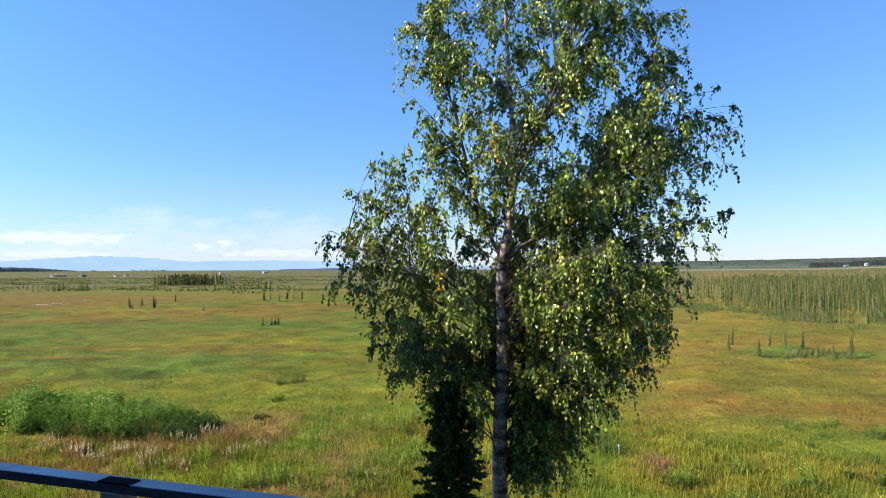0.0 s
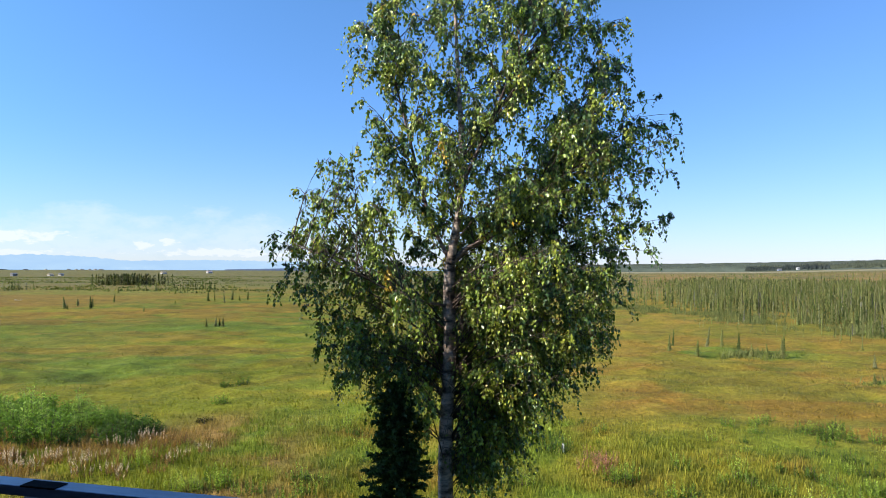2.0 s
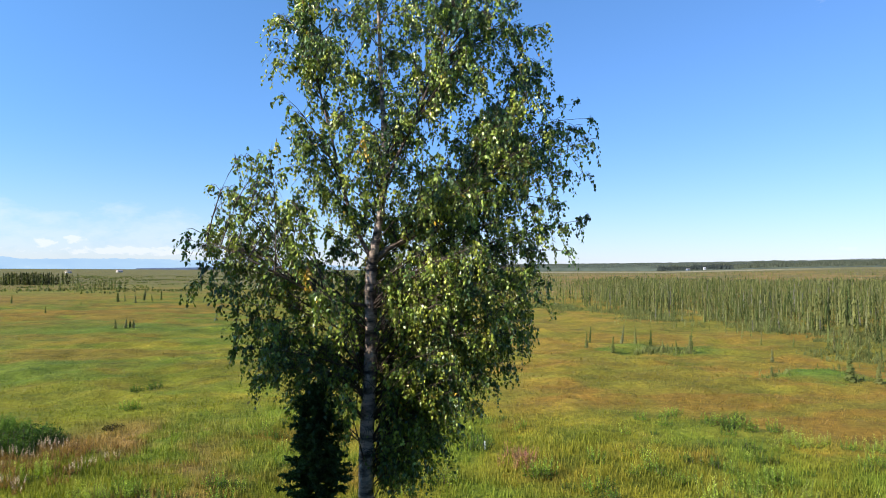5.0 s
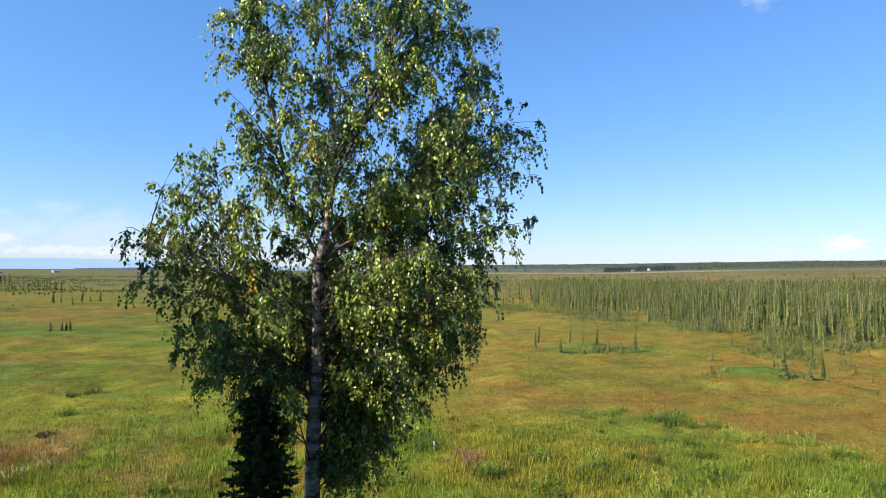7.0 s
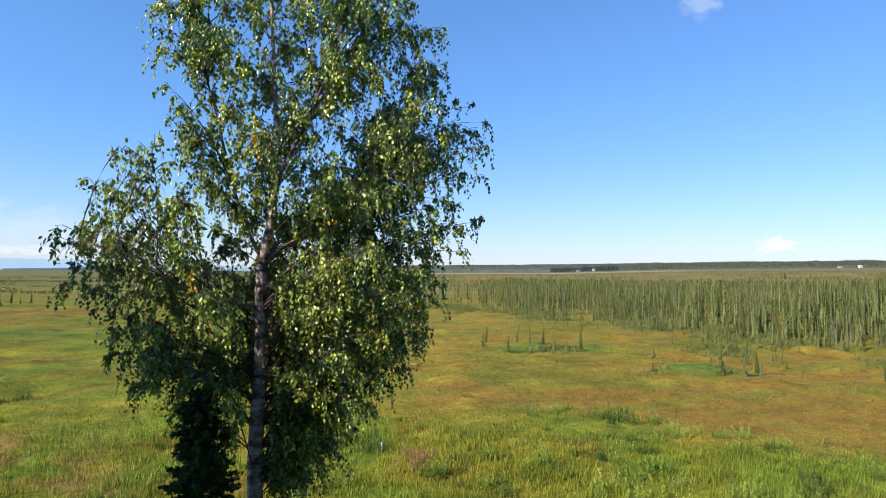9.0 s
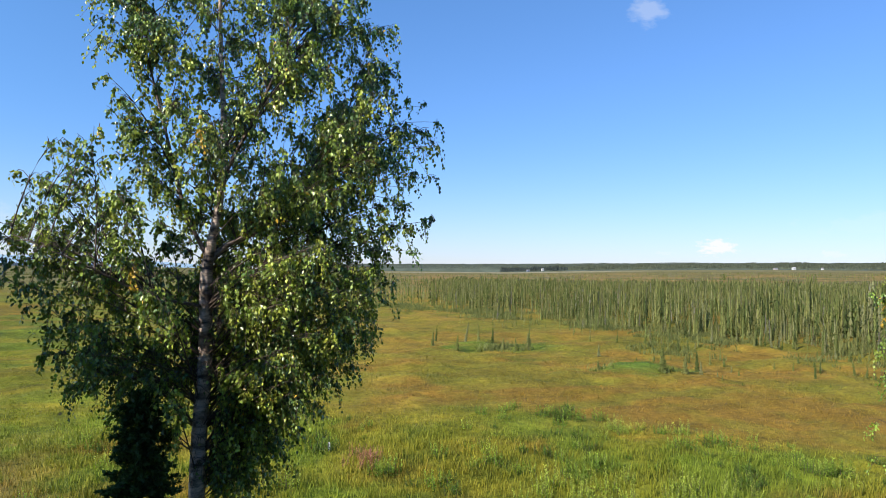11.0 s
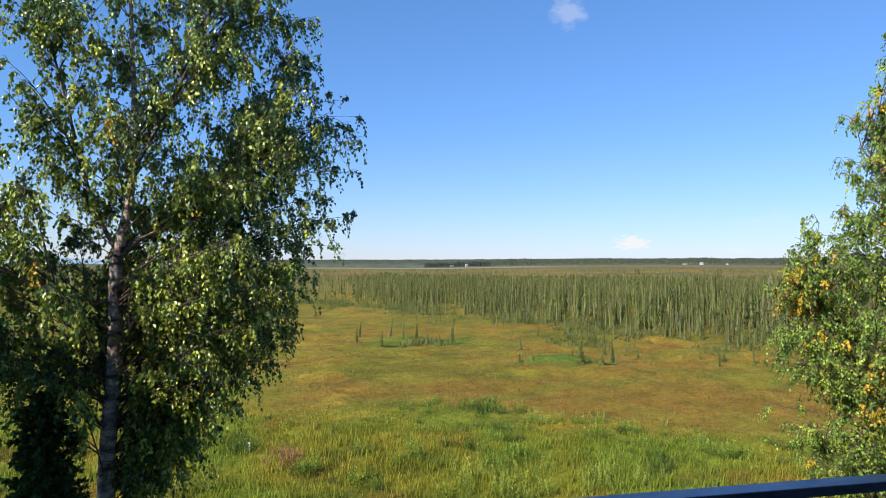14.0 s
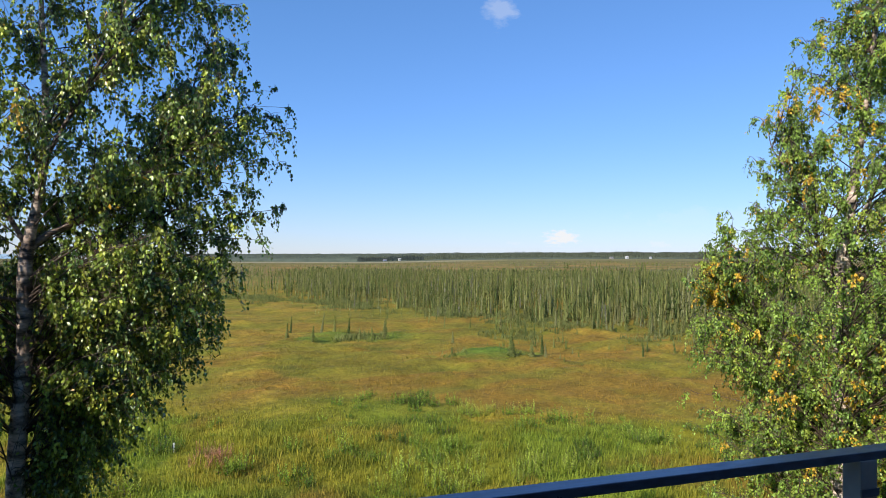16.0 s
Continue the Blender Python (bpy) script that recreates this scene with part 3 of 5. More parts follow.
# the birch before the deck; offsets from its foot
def left_birch():
    rng = np.random.default_rng(12)
    fx, fy, fz = 0.66, 8.0, 2.0

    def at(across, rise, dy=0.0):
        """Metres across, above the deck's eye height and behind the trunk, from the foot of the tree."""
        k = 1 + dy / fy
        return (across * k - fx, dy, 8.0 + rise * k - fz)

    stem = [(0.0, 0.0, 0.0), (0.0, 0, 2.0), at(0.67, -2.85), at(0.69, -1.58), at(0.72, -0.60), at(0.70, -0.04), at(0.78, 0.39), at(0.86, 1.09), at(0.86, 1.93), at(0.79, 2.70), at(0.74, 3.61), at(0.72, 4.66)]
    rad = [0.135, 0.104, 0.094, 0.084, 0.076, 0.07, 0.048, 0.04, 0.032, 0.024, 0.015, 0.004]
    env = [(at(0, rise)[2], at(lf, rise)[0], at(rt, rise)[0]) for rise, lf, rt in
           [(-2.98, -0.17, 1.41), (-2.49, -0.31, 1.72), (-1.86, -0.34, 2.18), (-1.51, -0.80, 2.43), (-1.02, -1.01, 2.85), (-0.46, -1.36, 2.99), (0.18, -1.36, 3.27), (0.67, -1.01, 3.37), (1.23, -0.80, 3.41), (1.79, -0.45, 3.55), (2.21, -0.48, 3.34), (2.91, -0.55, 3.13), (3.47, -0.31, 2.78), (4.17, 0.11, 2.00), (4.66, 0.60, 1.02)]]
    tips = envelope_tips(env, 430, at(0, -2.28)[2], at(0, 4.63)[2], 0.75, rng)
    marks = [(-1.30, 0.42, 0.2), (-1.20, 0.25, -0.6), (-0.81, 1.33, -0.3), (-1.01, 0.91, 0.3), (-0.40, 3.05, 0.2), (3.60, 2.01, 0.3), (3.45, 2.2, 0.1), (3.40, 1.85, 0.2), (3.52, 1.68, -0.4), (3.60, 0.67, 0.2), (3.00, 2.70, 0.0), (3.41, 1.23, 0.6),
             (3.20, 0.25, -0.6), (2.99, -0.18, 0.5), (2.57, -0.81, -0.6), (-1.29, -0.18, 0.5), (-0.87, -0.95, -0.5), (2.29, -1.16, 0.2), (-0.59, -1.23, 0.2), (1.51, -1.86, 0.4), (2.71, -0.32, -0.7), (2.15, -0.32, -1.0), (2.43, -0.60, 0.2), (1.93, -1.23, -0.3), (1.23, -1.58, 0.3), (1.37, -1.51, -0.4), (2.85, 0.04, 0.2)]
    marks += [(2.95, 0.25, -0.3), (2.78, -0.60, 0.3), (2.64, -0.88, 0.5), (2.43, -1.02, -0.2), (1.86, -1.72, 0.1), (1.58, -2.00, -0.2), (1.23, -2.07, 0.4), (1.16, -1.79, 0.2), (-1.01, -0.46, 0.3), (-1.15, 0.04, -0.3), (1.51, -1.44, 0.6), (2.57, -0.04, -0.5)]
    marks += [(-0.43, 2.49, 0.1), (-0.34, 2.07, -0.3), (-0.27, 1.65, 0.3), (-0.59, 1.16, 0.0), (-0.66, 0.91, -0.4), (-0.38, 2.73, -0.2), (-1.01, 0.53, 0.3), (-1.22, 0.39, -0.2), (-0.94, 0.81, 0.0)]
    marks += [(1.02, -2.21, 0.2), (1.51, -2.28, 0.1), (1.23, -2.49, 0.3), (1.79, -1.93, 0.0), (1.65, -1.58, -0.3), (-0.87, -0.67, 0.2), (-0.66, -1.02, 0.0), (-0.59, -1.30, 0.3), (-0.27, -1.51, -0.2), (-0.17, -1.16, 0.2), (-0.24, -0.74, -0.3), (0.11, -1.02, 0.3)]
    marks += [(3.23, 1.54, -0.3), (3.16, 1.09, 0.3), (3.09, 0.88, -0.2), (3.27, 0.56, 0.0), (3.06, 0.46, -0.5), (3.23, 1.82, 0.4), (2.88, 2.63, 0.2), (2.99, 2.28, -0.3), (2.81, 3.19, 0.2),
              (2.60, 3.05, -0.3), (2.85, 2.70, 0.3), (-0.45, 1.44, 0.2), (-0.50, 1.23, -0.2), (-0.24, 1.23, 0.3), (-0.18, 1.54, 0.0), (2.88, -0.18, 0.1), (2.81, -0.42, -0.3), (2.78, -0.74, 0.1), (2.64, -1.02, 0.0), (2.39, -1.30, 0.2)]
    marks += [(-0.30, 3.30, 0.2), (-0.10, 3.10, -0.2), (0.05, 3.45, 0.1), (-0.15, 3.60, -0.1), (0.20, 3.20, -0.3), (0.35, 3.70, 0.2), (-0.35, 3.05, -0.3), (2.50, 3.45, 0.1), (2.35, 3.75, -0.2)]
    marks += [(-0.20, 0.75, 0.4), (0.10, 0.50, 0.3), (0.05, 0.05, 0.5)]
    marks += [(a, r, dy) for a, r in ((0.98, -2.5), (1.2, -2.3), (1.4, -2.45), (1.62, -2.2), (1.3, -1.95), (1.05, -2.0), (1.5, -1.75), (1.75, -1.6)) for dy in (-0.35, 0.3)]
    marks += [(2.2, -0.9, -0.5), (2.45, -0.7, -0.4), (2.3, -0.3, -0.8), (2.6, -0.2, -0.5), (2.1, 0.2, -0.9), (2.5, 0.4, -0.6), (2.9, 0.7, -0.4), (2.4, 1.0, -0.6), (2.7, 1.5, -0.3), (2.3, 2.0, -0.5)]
    marks += [(-1.38, 0.32, 0.1), (-1.30, 0.05, 0.2), (-1.28, 0.22, -0.2)]
    # the trunk stays clear in front, and the lowest boughs hang to its right
    kept = []
    foot = at(0.69, -1.58)
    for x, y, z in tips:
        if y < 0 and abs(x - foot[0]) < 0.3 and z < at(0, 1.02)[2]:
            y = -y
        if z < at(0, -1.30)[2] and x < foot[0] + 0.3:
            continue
        # boughs left out on the sun's side so that light reaches the trunk
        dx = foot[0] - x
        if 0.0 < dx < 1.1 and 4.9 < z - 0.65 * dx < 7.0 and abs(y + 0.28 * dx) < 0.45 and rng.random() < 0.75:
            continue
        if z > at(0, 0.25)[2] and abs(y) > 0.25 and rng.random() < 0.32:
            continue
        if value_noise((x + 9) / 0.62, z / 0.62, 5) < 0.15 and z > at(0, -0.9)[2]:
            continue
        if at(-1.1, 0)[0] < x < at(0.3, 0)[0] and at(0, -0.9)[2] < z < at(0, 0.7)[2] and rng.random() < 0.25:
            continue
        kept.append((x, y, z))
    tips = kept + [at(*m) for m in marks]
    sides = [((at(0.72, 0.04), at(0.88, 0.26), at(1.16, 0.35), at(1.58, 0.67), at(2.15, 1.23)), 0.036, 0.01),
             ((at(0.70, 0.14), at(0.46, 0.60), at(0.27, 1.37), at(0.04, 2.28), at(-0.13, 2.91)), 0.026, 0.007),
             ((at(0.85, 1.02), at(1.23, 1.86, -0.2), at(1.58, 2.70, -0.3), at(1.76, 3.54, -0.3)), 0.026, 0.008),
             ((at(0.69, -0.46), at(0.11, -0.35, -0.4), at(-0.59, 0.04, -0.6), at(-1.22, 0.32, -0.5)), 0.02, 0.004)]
    greens = [(0.145, 0.20, 0.034), (0.175, 0.225, 0.034), (0.07, 0.12, 0.032), (0.255, 0.285, 0.04)]
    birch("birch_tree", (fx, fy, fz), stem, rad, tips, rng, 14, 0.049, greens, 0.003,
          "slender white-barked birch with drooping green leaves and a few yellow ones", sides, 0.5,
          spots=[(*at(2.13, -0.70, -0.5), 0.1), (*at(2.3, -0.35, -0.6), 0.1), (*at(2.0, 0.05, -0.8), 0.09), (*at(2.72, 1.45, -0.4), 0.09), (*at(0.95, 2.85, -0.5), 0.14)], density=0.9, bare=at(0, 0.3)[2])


left_birch()


def right_birch():
    rng = np.random.default_rng(31)
    yaw0, D = -69.8, 9.0
    fx, fy, fz = *plan(yaw0, D)[:2], 2.5
    a = radians(yaw0)
    ex, ey = math.cos(a), math.sin(a)     # across the line of sight, to the right
    ox, oy = -math.sin(a), math.cos(a)    # away from the deck

    def at(dx, dy, dz):
        return (ex * dx + ox * dy, ey * dx + oy * dy, dz)

    up = 8.0 - fz
    stem = [(0, 0, 0), at(-0.05, 0, 1.5), at(-0.12, 0, 3.5), at(-0.08, 0, up), at(0.02, 0, up + 0.9), at(0.22, 0, up + 2.3), at(0.3, 0, up + 3.6), at(0.35, 0, up + 5.2)]
    rad = [0.15, 0.12, 0.098, 0.08, 0.045, 0.032, 0.022, 0.005]
    env = [(up - 3.6, -1.0, 2.0), (up - 2.6, -1.45, 2.2), (up - 2.0, -1.55, 2.3), (up - 1.5, -1.25, 2.4), (up - 1.1, -1.65, 2.5), (up - 0.3, -1.78, 2.5), (up + 0.45, -1.42, 2.3),
           (up + 0.9, -0.9, 2.0), (up + 1.5, -0.75, 1.9), (up + 2.2, -0.42, 1.8), (up + 3.2, -0.12, 1.4), (up + 4.2, 0.1, 1.0), (up + 5.0, 0.3, 0.6)]
    tips = [at(x, y, z) for x, y, z in envelope_tips(env, 360, up - 3.4, up + 4.9, 0.8, rng, 0.95)]
    tips += [at(-1.0, 0.1, up + 1.3), at(-0.9, -0.2, up + 1.1), at(-0.75, 0.2, up + 1.5), at(-0.8, 0.0, up + 1.7), at(-0.55, -0.2, up + 1.9), at(-0.4, 0.2, up + 2.3), at(-1.4, -0.2, up + 0.55), at(-1.7, 0.3, up - 2.2), at(-1.65, -0.2, up - 2.6), at(-1.7, 0.1, up - 1.7), at(-1.5, 0.0, up - 2.9), at(-0.45, 0.0, up + 2.7), at(-0.35, 0.2, up + 3.0), at(-0.55, -0.1, up + 2.4), at(-0.2, 0.0, up + 3.4), at(-0.4, -0.3, up + 2.6), at(-0.9, 0.2, up + 1.9), at(-1.6, 0.1, up - 1.0), at(-1.5, -0.3, up - 1.2), at(-1.7, -0.3, up - 0.8)]
    # the lobes of the sunny side, with a notch between them
    side_z = [r[0] for r in env]
    side_x = [r[1] for r in env]
    for z in np.arange(up - 2.9, up + 3.4, 0.22):
        for _ in range(8 if z < up + 0.6 else 6):
            h = float(z) + rng.uniform(-0.12, 0.12)
            tips.append(at(float(np.interp(h, side_z, side_x)) + 0.9 * rng.random() ** 1.4, rng.uniform(-0.8, 0.5), h))
    sides = [((at(-0.08, 0, up - 0.1), at(0.12, 0.1, up + 0.6), at(0.5, 0.2, up + 1.5), at(0.8, 0.3, up + 2.6)), 0.034, 0.01),
             ((at(-0.1, 0, up - 0.4), at(-0.35, -0.2, up + 0.4), at(-0.55, -0.3, up + 1.0), at(-0.8, -0.2, up + 1.4)), 0.03, 0.008),
             ((at(-0.1, 0, up - 2.2), at(-0.6, 0.1, up - 1.6), at(-1.0, 0.2, up - 0.9), at(-1.3, 0.2, up - 0.5)), 0.025, 0.007)]
    greens = [(0.18, 0.26, 0.042), (0.15, 0.225, 0.04), (0.24, 0.295, 0.046), (0.105, 0.17, 0.034)]
    birch("birch_tree", (fx, fy, fz), stem, rad, tips, rng, 15, 0.035, greens, 0.035,
          "broad pale-green birch with yellowing clusters and a forked white trunk", sides, 0.32,
          spots=[(*at(-1.6, -0.3, up - 0.2), 0.35), (*at(-0.2, -0.4, up + 2.0), 0.3), (*at(-0.7, -0.8, up - 1.3), 0.25)], leaf=SOFT_LEAF, vary=0.4, density=0.85)


right_birch()


# ---- shrubs and herbs ----
def shrub(name, place, wide, high, color, rng, label, category, group, stems=26, leaf=0.085, per=26, slim=0.35, erect=0.45):
    """A clump of leafy upright shoots."""
    ob = thing(name, place, label, category, group)
    return ob, shrub_parts(ob, wide, high, color, rng, stems, leaf, per, slim, erect)


def shrub_parts(ob, wide, high, color, rng, stems, leaf, per, slim, erect):
    paths, LP, LA, LC = [], [], [], []
    color = np.array(color)
    for i in range(stems):
        az, r = rng.uniform(0, 2 * math.pi), math.sqrt(rng.random())
        foot = np.array([math.cos(az) * r * wide * 0.4, math.sin(az) * r * wide * 0.4, -0.1])
        h = high * rng.uniform(0.55, 1.05) * (1 - 0.35 * r * r)
        top = foot + np.array([math.cos(az) * wide * 0.22 * r, math.sin(az) * wide * 0.22 * r, h])
        b = bezier(foot, (foot + top) / 2 + rng.normal(0, 0.05, 3), top, 5)
        paths.append((b, np.linspace(0.012, 0.003, 5)))
        k = rng.uniform(0.15, 1, per)
        p = np.stack([np.interp(k, np.linspace(0, 1, 5), b[:, j]) for j in range(3)], 1)
        off = rng.normal(0, 1, (per, 3)) * np.array([1, 1, 0.25])
        off /= np.linalg.norm(off, axis=1)[:, None]
        LP.append(p + off * rng.uniform(0.02, 0.02 + wide * 0.07, (per, 1)))
        LA.append(off + np.array([0, 0, erect]) + rng.normal(0, 0.2, (per, 3)))
        LC.append(np.tile(color * rng.uniform(0.75, 1.3), (per, 1)) * rng.uniform(0.75, 1.25, (per, 1)))
    v, f = tube_arrays(paths, 4)
    tagged(part("stem_mass", mesh_np("stem_mass", v, f, TWIG_BARK), TWIG_BARK, ob), kind="stuff")
    LP, LA, LC = np.concatenate(LP), np.concatenate(LA), np.concatenate(LC)
    ln = leaf * rng.uniform(0.6, 1.3, len(LP))
    v, f, t = leaf_arrays(LP, LA, ln, ln * slim, LC, rng)
    part("foliage", mesh_np("foliage", v, f, SHRUB, t), SHRUB, ob)


def grounded(x, y, turn=0.0, size=1.0):
    return pose(x, y, float(ground_z(x, y)), 0, 0, turn) @ Matrix.Diagonal((size, size, size, 1))


def place_copies(src, spots, rng, smin=0.8, smax=1.2):
    for x, y, *k in spots:
        c = copy_thing(src, grounded(x, y, rng.uniform(0, 360)))
        z = (k[0] if k else 1.0) * rng.uniform(smin, smax)
        c.scale = (z, z, z)


def stalks(name, place, wide, high, low, top, rng, label, group, count, leaf, per, slim=0.34, lift=0.55, head=None):
    """A clump of upright stalks with narrow leaves all round them, paler towards the tip; head: colour of a seed plume."""
    ob = thing(name, place, label, "plant", group)
    paths, LP, LA, LC, LL = [], [], [], [], []
    low, top = np.array(low), np.array(top)
    for i in range(count):
        az, r = rng.uniform(0, 2 * math.pi), math.sqrt(rng.random())
        foot = np.array([math.cos(az) * r * wide * 0.5, math.sin(az) * r * wide * 0.5, -0.05])
        h = high * rng.uniform(0.5, 1.05) * (1 - 0.25 * r)
        tip = foot + np.array([math.cos(az) * 0.14 * r * high, math.sin(az) * 0.14 * r * high, h]) + rng.normal(0, 0.03, 3)
        b = bezier(foot, (foot + tip) / 2 + rng.normal(0, 0.03, 3), tip, 3)
        paths.append((b, np.array([0.008, 0.006, 0.003])))
        k = (np.arange(per) + rng.random(per)) / per * 0.9 + 0.1
        p = np.stack([np.interp(k, (0.0, 0.5, 1.0), b[:, j]) for j in range(3)], 1)
        a = np.arange(per) * 2.4 + rng.uniform(0, 6.28)
        LP.append(p)
        LA.append(np.stack([np.cos(a), np.sin(a), lift + 0.9 * k * k], 1) + rng.normal(0, 0.15, (per, 3)))
        c = low + (top - low) * (k ** 1.5)[:, None]
        if head is not None:
            c[k > 0.55] = head
        LC.append(c * rng.uniform(0.7, 1.3) * rng.uniform(0.8, 1.2, (per, 1)))
        LL.append(leaf * (1.15 - 0.65 * k) * rng.uniform(0.8, 1.2, per))
    v, f = tube_arrays(paths, 3)
    tagged(part("stem_mass", mesh_np("stem_mass", v, f, TWIG_BARK), TWIG_BARK, ob), kind="stuff")
    ln = np.concatenate(LL)
    v, f, t = leaf_arrays(np.concatenate(LP), np.concatenate(LA), ln, ln * slim, np.concatenate(LC), rng)
    part("foliage", mesh_np("foliage", v, f, SHRUB, t), SHRUB, ob)
    return ob


def build_shrubs():
    rng = np.random.default_rng(8)
    # willow thicket left of the birch
    willow, _ = shrub("willow_shrub", grounded(-16.0, 31.5), 1.9, 1.7, (0.155, 0.245, 0.042), rng, "bushy grey-green willow shrub standing in the wet grass", "shrub", "willow thicket", 60, 0.15, 26, 0.45)
    spots = []
    for i in range(34):
        a = rng.uniform(0, 1)
        spots.append((-13.2 - 10.4 * a + rng.normal(0, 0.5), 32.4 - 0.6 * a + rng.uniform(-0.7, 2.6 + 3.8 * a), 0.5 + 0.5 * a))
    place_copies(willow, spots, rng, 0.65, 1.2)
    pale, _ = shrub("willow_shrub", grounded(-17.5, 33.4), 1.1, 2.5, (0.27, 0.36, 0.08), rng, "tall pale-leaved willow shrub rising from the thicket", "shrub", "willow thicket", 16, 0.16, 26, 0.42)
    place_copies(pale, [(-13.0 - 10.4 * a + rng.normal(0, 0.5), 32.0 + rng.uniform(-1.0, 3.0 + 3.0 * a), 0.62 + 0.33 * a) for a in rng.uniform(0, 1, 26)], rng, 0.6, 1.15)
    dusk, _ = shrub("willow_shrub", grounded(-12.9, 32.2), 1.5, 1.1, (0.075, 0.125, 0.026), rng, "low dark green willow shrub at the thicket's foot", "shrub", "willow thicket", 40, 0.13, 24, 0.45)
    place_copies(dusk, [(-12.4, 32.8, 0.9), (-12.0, 32.9, 0.7), (-12.9, 31.4, 1.0), (-12.3, 30.9, 0.8), (-14.8, 31.0, 0.9), (-16.9, 30.9, 1.0), (-18.3, 31.0, 0.8)], rng)
    # leafy herbs in the meadow, in drifts
    mid = stalks("meadow_herb", grounded(9.8, 21.5), 0.9, 1.0, (0.10, 0.165, 0.024), (0.31, 0.41, 0.06), rng, "upright green leafy herb clump in the meadow", "leafy herbs in the meadow", 11, 0.15, 20)
    lime = stalks("meadow_herb", grounded(14.1, 18.3), 0.85, 1.05, (0.21, 0.29, 0.034), (0.50, 0.55, 0.10), rng, "lime-green leafy herb clump in the tall grass", "leafy herbs in the meadow", 10, 0.13, 20)
    dark = stalks("meadow_herb", grounded(20.6, 29.7), 0.9, 0.8, (0.06, 0.10, 0.02), (0.13, 0.21, 0.035), rng, "dark green leafy herb clump in the tall grass", "leafy herbs in the meadow", 11, 0.15, 18, 0.3)
    drifts = [(dark, 9.8, 21.5, 0.6, 3), (lime, 12.6, 19.6, 0.7, 5), (lime, 14.1, 18.3, 0.5, 4), (mid, 15.3, 21.7, 1.0, 7), (mid, 18.8, 31.1, 1.2, 7), (dark, 20.6, 29.7, 1.0, 7), (mid, 21.7, 28.6, 0.9, 5),
              (lime, 21.8, 25.9, 0.6, 4), (lime, 23.5, 24.4, 0.8, 5), (mid, 24.7, 21.9, 0.8, 4), (dark, 21.8, 18.1, 0.6, 4), (lime, 16.8, 18.3, 0.9, 6), (lime, 18.9, 17.0, 0.8, 5), (mid, 25.9, 17.8, 0.8, 4), (mid, 13.2, 24.6, 1.0, 5), (mid, 9.3, 23.7, 0.6, 3),
              (lime, -6.8, 23.8, 0.7, 5), (mid, -6.2, 24.7, 0.5, 3), (lime, -10.0, 26.9, 0.4, 3), (dark, -10.4, 44.6, 0.6, 4), (mid, -10.1, 39.0, 0.3, 2), (dark, 7.3, 28.0, 0.5, 3), (mid, -3.5, 24.0, 0.8, 4), (lime, 3.5, 23.0, 0.8, 4)]
    for src, x, y, r, n in drifts:
        place_copies(src, [(x + rng.normal(0, r), y + rng.normal(0, r), rng.uniform(0.7, 1.0)) for _ in range(n)], rng)
    for i in range(300):
        x, y, d, yaw = scatter(rng, 1, 19, 35, -68, 24)
        x, y = float(x[0]), float(y[0])
        if math.hypot(x - 8.2, y - 25.2) > 1.8 and not (yaw[0] > 9 and d[0] > 25) and fbm(x / 4.0, y / 4.0, 66, 3) > 0.44:
            place_copies((mid, lime, dark)[i % 3], [(x, y, rng.uniform(0.4, 0.85))], rng)
    # a dark dead tussock
    shrub("dead_tussock", grounded(-9.83, 35.0), 0.9, 0.4, (0.05, 0.045, 0.02), rng, "dark brown withered tussock in the grass", "plant", "", 30, 0.1, 16)
    # fireweed, some gone to pale seed heads
    pink = stalks("fireweed", grounded(8.5, 25.4), 1.2, 0.95, (0.38, 0.18, 0.10), (0.68, 0.27, 0.25), rng, "reddish fireweed stalks past flowering", "fireweed clumps", 12, 0.13, 18, 0.2, 1.2)
    place_copies(pink, [(8.0, 25.8, 0.9), (8.9, 25.9, 0.9), (7.5, 25.0, 0.7), (8.3, 25.0, 0.8)], rng)
    seed = stalks("seeding_fireweed", grounded(-12.0, 26.2), 0.8, 1.05, (0.30, 0.17, 0.07), (0.45, 0.28, 0.16), rng, "brown fireweed stalks with pale pinkish seed plumes", "seeding fireweed", 9, 0.15, 18, 0.3, 1.6, (0.62, 0.46, 0.37))
    rusty = stalks("withered_fireweed", grounded(-13.0, 29.5), 1.0, 0.8, (0.22, 0.12, 0.04), (0.38, 0.22, 0.08), rng, "rusty brown withered fireweed stalks", "withered fireweed", 12, 0.15, 18, 0.28, 0.9)
    heads = [(-15.2, 27.8), (-14.2, 26.7), (-14.1, 28.2), (-13.3, 27.8), (-12.0, 26.2), (-10.5, 25.5), (-12.1, 28.6), (-12.2, 29.9), (-11.4, 31.0), (-10.6, 30.8), (-8.9, 27.6), (-8.3, 28.0), (-16.2, 27.9), (-17.7, 28.8)]
    place_copies(seed, [(x + rng.normal(0, 0.35), y + rng.normal(0, 0.35), rng.uniform(0.6, 1.0)) for x, y in heads for _ in range(2)], rng)
    place_copies(rusty, [(rng.uniform(-19, -8), rng.uniform(26, 31), rng.uniform(0.5, 1.0)) for _ in range(60)], rng)


build_shrubs()


